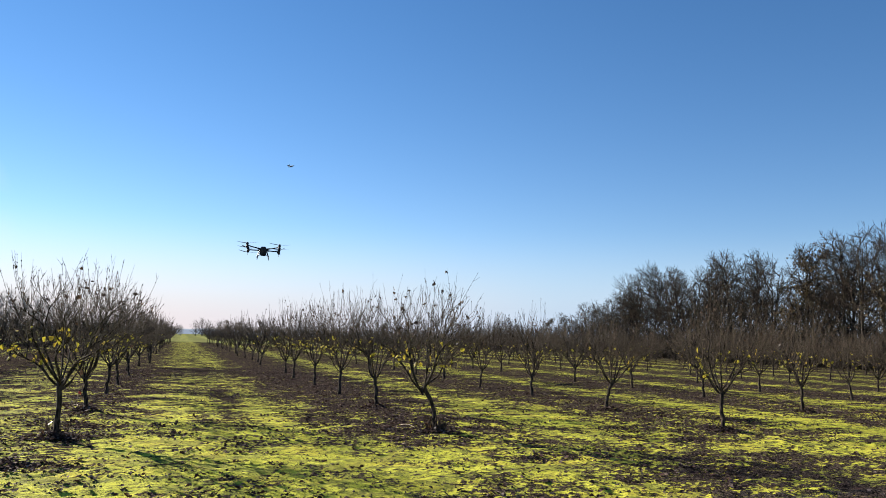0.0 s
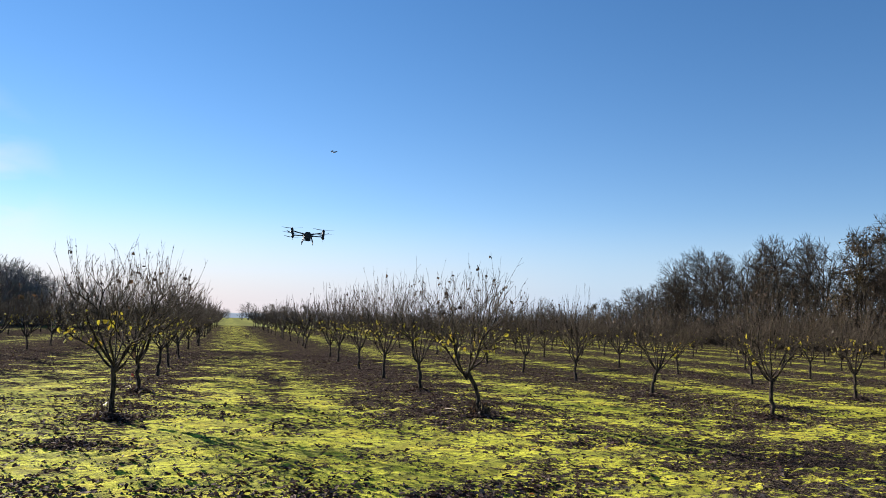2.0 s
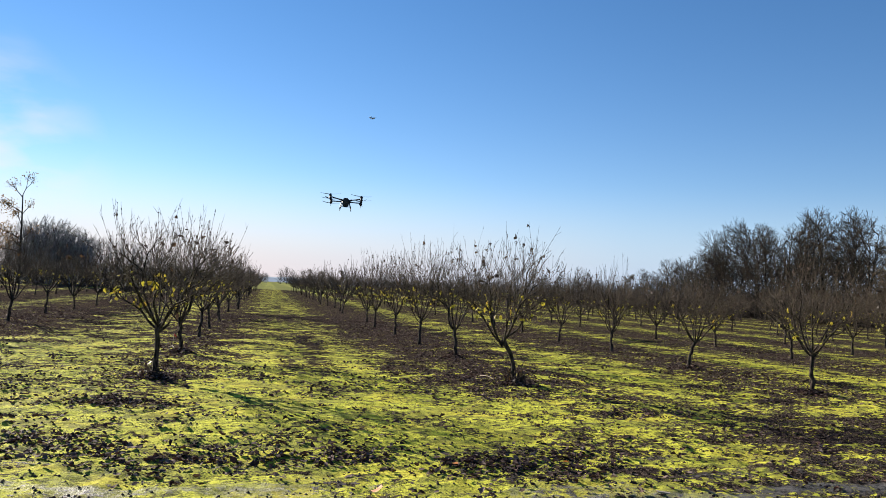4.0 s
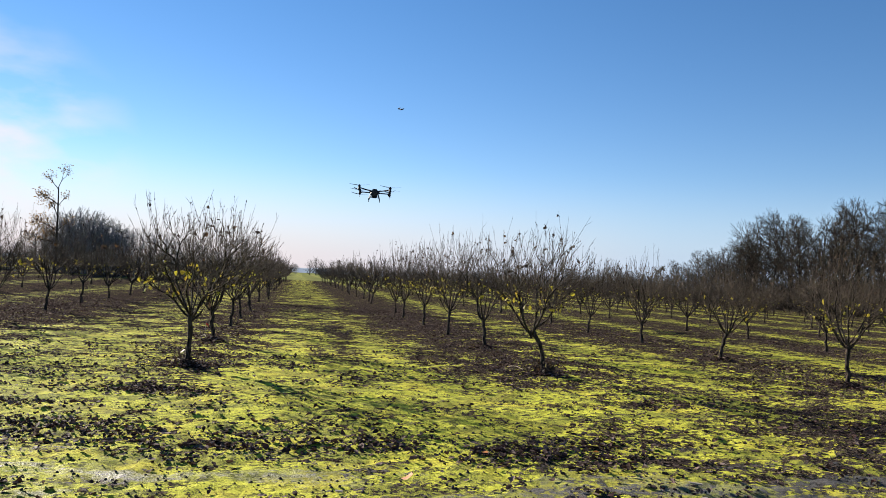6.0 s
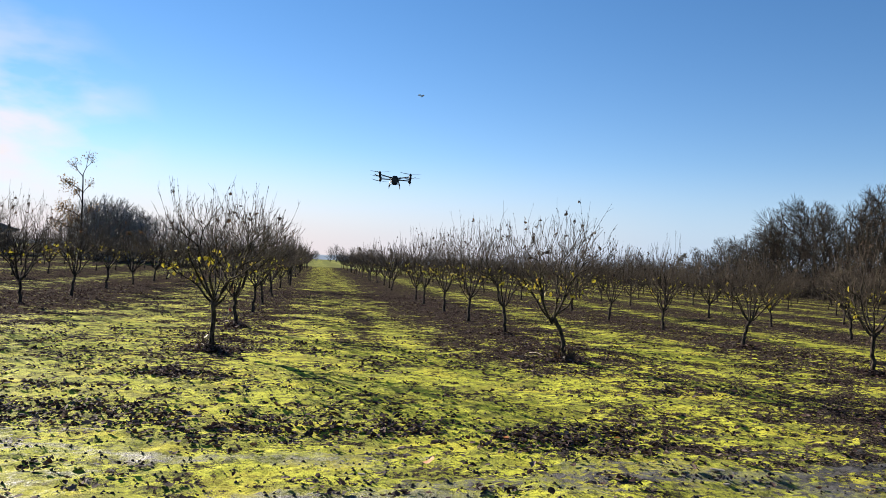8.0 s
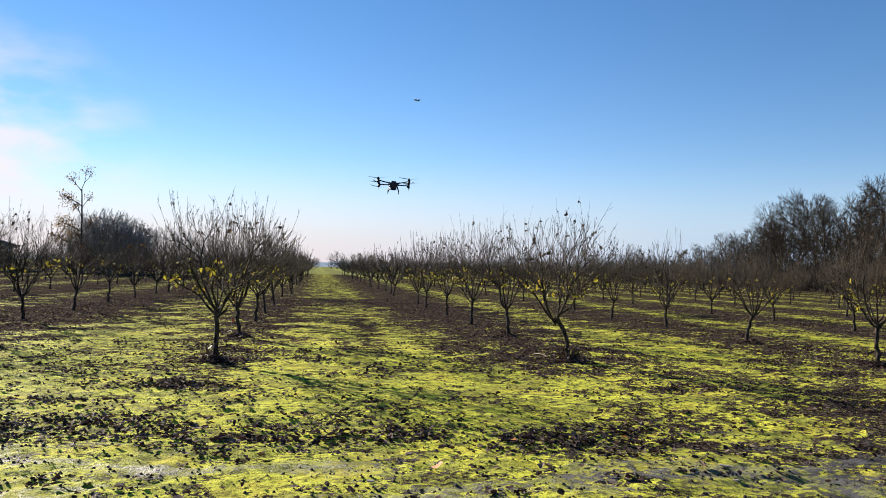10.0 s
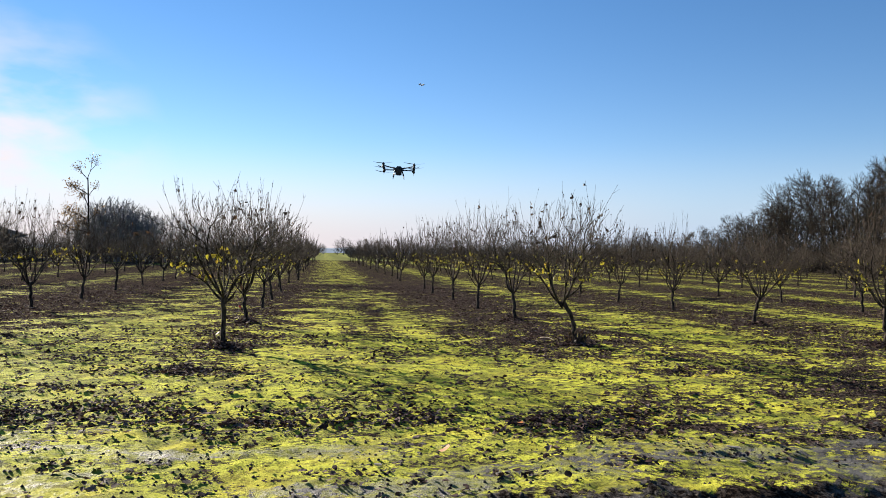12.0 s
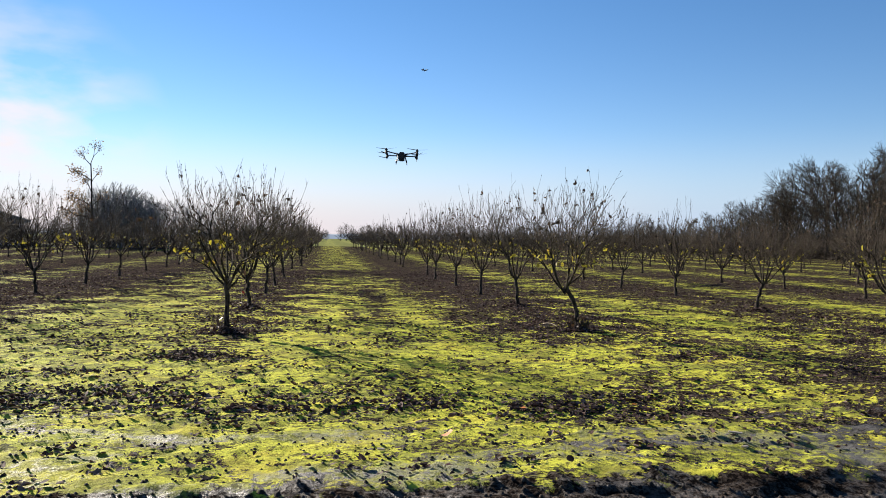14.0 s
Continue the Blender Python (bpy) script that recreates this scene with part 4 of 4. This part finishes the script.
for x, y, turn, long_ in ((3.69, 6.2, 15, 0.10), (3.25, 5.7, -10, 0.12), (3.16, 5.4, 30, 0.08), (-3.0, 6.3, 40, 0.07), (0.4, 5.6, 5, 0.06)):
    chip = tagged(part("wood_chip", box((long_, 0.03, 0.012), (0, 0, 0.012), 0.004, 0.8), PALE_WOOD, None), "pale split wood chip lying on wet moss", "wood chip", "wood chips on the ground")
    chip.matrix_basis = Matrix.Translation(stand(x, y)) @ pose(0, 0, 0, 8, 6, turn)
for x, y, size in ((0.96, 5.97, 0.11), (1.79, 6.81, 0.07), (2.9, 6.9, 0.06)):
    b = Buf()
    b.leaf(Vector((0, 0, 0.035)), size, random.Random(int(x * 100)), True)
    ob = b.link("orange_leaf", ORANGE_LEAF, smooth=False)
    ob.location = stand(x, y)
    tagged(ob, "bright orange curled leaf lying on the moss", "leaf", "orange leaves on the ground")
b = Buf()
b.tube([Vector((0, 0, 0)), Vector((0.01, 0, 0.30))], [0.003, 0.003], 5)
flag = thing("marker_flag", "small red marker flag on a thin stake", "flag")
flag.location = stand(-1.93, 17.9)
b.link("stake", PALE_WOOD, flag)
link("ribbon", [(0.01, 0, 0.30), (0.01, 0.004, 0.25), (0.04, 0.02, 0.24), (0.07, -0.01, 0.22), (0.07, -0.012, 0.27), (0.04, 0.016, 0.29),
                (0.012, 0.003, 0.30), (0.012, 0.007, 0.25), (0.042, 0.023, 0.24), (0.072, -0.007, 0.22), (0.072, -0.009, 0.27), (0.042, 0.019, 0.29)],
     [(0, 1, 2, 5), (5, 2, 3, 4), (6, 11, 8, 7), (11, 10, 9, 8)], plain("red_ribbon", (0.55, 0.06, 0.04), 0.6), flag, "red plastic ribbon")


# ---- spraying drone ----
BLACK = plain("black_plastic", (0.006, 0.006, 0.007), 0.6, 0, 0.06, 10)
CARBON = plain("carbon_tube", (0.008, 0.008, 0.009), 0.5, 0, 0.06, 30)
GREY = plain("dark_grey_metal", (0.03, 0.03, 0.032), 0.5, 0.3, 0.15, 20)
WHITE_PANEL = plain("pale_grey_panel", (0.12, 0.12, 0.125), 0.5, 0, 0.2, 10)
RED_LAMP = plain("red_cap", (0.5, 0.03, 0.02), 0.4, 0, 0.2, 10)


def rod(points, radius, n=8, ends=None):
    b = Buf()
    b.tube([Vector(p) for p in points], ends or [radius] * len(points), n)
    bm = bmesh.new()
    vs = [bm.verts.new(v) for v in b.v]
    for f in b.f:
        bm.faces.new([vs[i] for i in f])
    return bm


def blade(length, root, turn, lift):
    """One twisted, tapering propeller blade."""
    bm = bmesh.new()
    rings = []
    for i in range(9):
        s = i / 8
        chord = (0.035 + 0.055 * math.sin(min(1, s * 1.7) * math.pi * 0.62)) * (1.0 - 0.55 * s ** 3)
        tw = radians(20 - 14 * s)
        ring = []
        for u, w in ((-0.5, 0), (0, 0.09), (0.5, 0), (0, -0.05)):
            ring.append(bm.verts.new((root + s * length, u * chord * math.cos(tw) - w * chord * math.sin(tw), u * chord * math.sin(tw) + w * chord * math.cos(tw) + lift * s * s)))
        rings.append(ring)
    for r0, r1 in zip(rings, rings[1:]):
        for q in range(4):
            bm.faces.new((r0[q], r0[(q + 1) % 4], r1[(q + 1) % 4], r1[q]))
    bm.faces.new(rings[-1])
    bm.faces.new(list(reversed(rings[0])))
    bmesh.ops.rotate(bm, verts=bm.verts[:], matrix=Matrix.Rotation(radians(turn), 3, "Z"))
    return bm


def propeller(parent, at_, turn, length, lift, name):
    hub = part(name, rod([(0, 0, -0.03), (0, 0, 0.03)], 0.045, 12), BLACK, parent)
    hub.location = at_
    for q in (0, 180):
        part("blade", blade(length, 0.03, turn + q, lift), BLACK, hub)
    return hub


drone = thing("spraying_drone", "large black four-armed crop-spraying drone with a liquid tank, hovering", "drone")
part("fuselage", box((0.36, 0.74, 0.20), (0, 0.05, 0.02), 0.05), BLACK, drone)
part("canopy", box((0.30, 0.40, 0.10), (0, 0.12, 0.15), 0.04), GREY, drone)
tank = part("tank", box((0.38, 0.42, 0.36), (0, -0.16, -0.13), 0.05, 0.80), BLACK, drone, "black plastic spray tank")
part("filler_cap", rod([(0, -0.16, 0.06), (0, -0.16, 0.13)], 0.075, 14), GREY, tank)
part("battery", box((0.20, 0.28, 0.26), (0, 0.30, -0.05), 0.03), BLACK, drone)
part("side_panel", box((0.012, 0.24, 0.26), (-0.192, 0.02, -0.08), 0.005), WHITE_PANEL, drone, "pale grey side panel")
part("radar", rod([(0, 0.46, 0.02), (0, 0.46, 0.12)], 0.05, 12), GREY, drone)
SPIN = {(-1, -1): (168, 62), (1, -1): (8, 120), (-1, 1): (172, 30), (1, 1): (-12, 260)}
for (sx, sy), (up_turn, low_turn) in SPIN.items():
    mx, my, mz = sx * 0.82, sy * 0.78, 0.10
    arm = part("arm", rod([(sx * 0.14, sy * 0.24, 0.03), (sx * 0.48, sy * 0.50, 0.06), (mx, my, mz)], 0.032, 10), CARBON, drone)
    part("arm_joint", rod([(sx * 0.19, sy * 0.28, 0.035), (sx * 0.29, sy * 0.355, 0.043)], 0.046, 10), GREY, arm)
    pod = part("motor_pod", rod([(mx, my, mz - 0.11), (mx, my, mz - 0.08), (mx, my, mz - 0.03), (mx, my, mz + 0.03), (mx, my, mz + 0.08), (mx, my, mz + 0.11)], 0.07, 14,
                                [0.06, 0.085, 0.06, 0.06, 0.085, 0.06]), BLACK, drone)
    if sx < 0 and sy > 0:
        part("lamp", rod([(mx + 0.07, my, mz - 0.03), (mx + 0.10, my, mz - 0.03)], 0.025, 8), RED_LAMP, pod, "red lamp cap")
    propeller(drone, (mx, my, mz + 0.13), up_turn, 0.54, 0.06, "upper_propeller")
    propeller(drone, (mx, my, mz - 0.13), low_turn, 0.52, 0.05, "lower_propeller")
    if sy < 0:
        lance = part("spray_lance", rod([(mx * 0.96, my, mz - 0.05), (mx * 1.0, my - 0.02, mz - 0.17), (mx * 0.93, my - 0.03, mz - 0.25)], 0.02, 8), BLACK, drone)
        part("nozzle", rod([(mx * 0.93, my - 0.03, mz - 0.24), (mx * 0.93, my - 0.03, mz - 0.27), (mx * 0.93, my - 0.03, mz - 0.31)], 0.05, 12, [0.04, 0.06, 0.045]), BLACK, lance)
    else:
        part("antenna", rod([(mx, my, mz - 0.14), (mx, my, mz - 0.28)], 0.01, 6), BLACK, pod)
for sx in (-1, 1):
    gear = part("landing_gear", rod([(sx * 0.17, -0.34, -0.02), (sx * 0.29, -0.42, -0.37), (sx * 0.30, -0.40, -0.45), (sx * 0.30, -0.26, -0.45), (sx * 0.27, -0.18, -0.34)], 0.018, 8), CARBON, drone)
    part("front_leg", rod([(sx * 0.17, 0.34, -0.02), (sx * 0.29, 0.42, -0.37), (sx * 0.30, 0.40, -0.45), (sx * 0.30, 0.26, -0.45), (sx * 0.27, 0.18, -0.34)], 0.018, 8), CARBON, gear)
    part("brace", rod([(sx * 0.27, -0.18, -0.34), (sx * 0.27, 0.18, -0.34)], 0.014, 8), CARBON, gear)
part("cross_bar", rod([(-0.28, -0.41, -0.33), (0.28, -0.41, -0.33)], 0.013, 8), CARBON, drone)
drone.matrix_basis = pose(3.90, 41.3, 6.05, -2.5, 1.2, -6)

small_drone = thing("camera_drone", "small dark folding camera drone far up in the sky", "drone")
part("body", box((0.10, 0.20, 0.08), (0, 0, 0), 0.02), BLACK, small_drone)
for sx in (-1, 1):
    for sy in (-1, 1):
        part("arm", rod([(sx * 0.04, sy * 0.07, 0.01), (sx * 0.15, sy * 0.13, 0.025)], 0.014, 8), BLACK, small_drone)
        part("motor", rod([(sx * 0.15, sy * 0.13, 0.0), (sx * 0.15, sy * 0.13, 0.05)], 0.02, 10), BLACK, small_drone)
        propeller(small_drone, (sx * 0.15, sy * 0.13, 0.06), 20 * sx + 70 * sy, 0.12, 0.01, "propeller")
small_drone.matrix_basis = pose(60 * math.sin(radians(7.0)), 60 * math.cos(radians(7.0)), 1.57 + 60 * math.tan(radians(12.4)), 0, 4, 10)


# ---- far buildings and distance ----
barn = thing("barn", "low grey barn with a shallow gabled metal roof", "barn")
bx, by = at(-24.4, 112)
barn.matrix_basis = pose(bx, by, 0, 0, 0, 21)
ROOF = plain("weathered_roof_metal", (0.16, 0.16, 0.165), 0.5, 0.3, 0.4, 3)
CLADDING = plain("grey_cladding", (0.20, 0.19, 0.18), 0.8, 0, 0.4, 2)
part("wall", box((16.4, 22, 3.0), (0, 0, 1.5), 0.03), CLADDING, barn)
link("gable", [(-8.2, -11, 3.0), (8.2, -11, 3.0), (0, -11, 5.6), (-8.2, 11, 3.0), (8.2, 11, 3.0), (0, 11, 5.6)], [(0, 1, 2), (3, 5, 4), (0, 3, 4, 1), (1, 4, 5, 2), (0, 2, 5, 3)], CLADDING, barn)
for sx in (-1, 1):
    r = part("roof", box((9.4, 23, 0.12), (0, 0, 0), 0.02), ROOF, barn)
    r.matrix_basis = pose(sx * 4.4, 0, 4.28, 0, sx * 17.6, 0)
part("door", box((3.4, 0.1, 2.6), (0, -11.06, 1.3), 0.02), ROOF, barn)

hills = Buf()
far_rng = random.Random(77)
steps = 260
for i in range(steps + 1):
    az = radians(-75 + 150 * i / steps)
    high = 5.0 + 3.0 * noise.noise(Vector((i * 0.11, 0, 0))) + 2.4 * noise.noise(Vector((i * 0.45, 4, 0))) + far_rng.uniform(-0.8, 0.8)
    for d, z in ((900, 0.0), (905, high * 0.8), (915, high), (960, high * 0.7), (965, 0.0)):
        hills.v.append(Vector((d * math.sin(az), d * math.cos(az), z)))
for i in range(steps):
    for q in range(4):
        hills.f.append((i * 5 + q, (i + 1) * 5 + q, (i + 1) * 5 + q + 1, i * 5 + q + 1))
k = Nodes("distant_woods_haze_glow")
# faint blue glow over a pale base colour stands in for distance haze
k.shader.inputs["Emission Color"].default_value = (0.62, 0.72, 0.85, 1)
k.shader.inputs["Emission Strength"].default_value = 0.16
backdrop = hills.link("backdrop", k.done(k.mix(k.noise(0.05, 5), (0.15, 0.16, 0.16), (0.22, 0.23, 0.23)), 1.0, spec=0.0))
tagged(backdrop, "low line of distant woods, glowing blue-grey in place of haze", "distant woods", kind="structure")
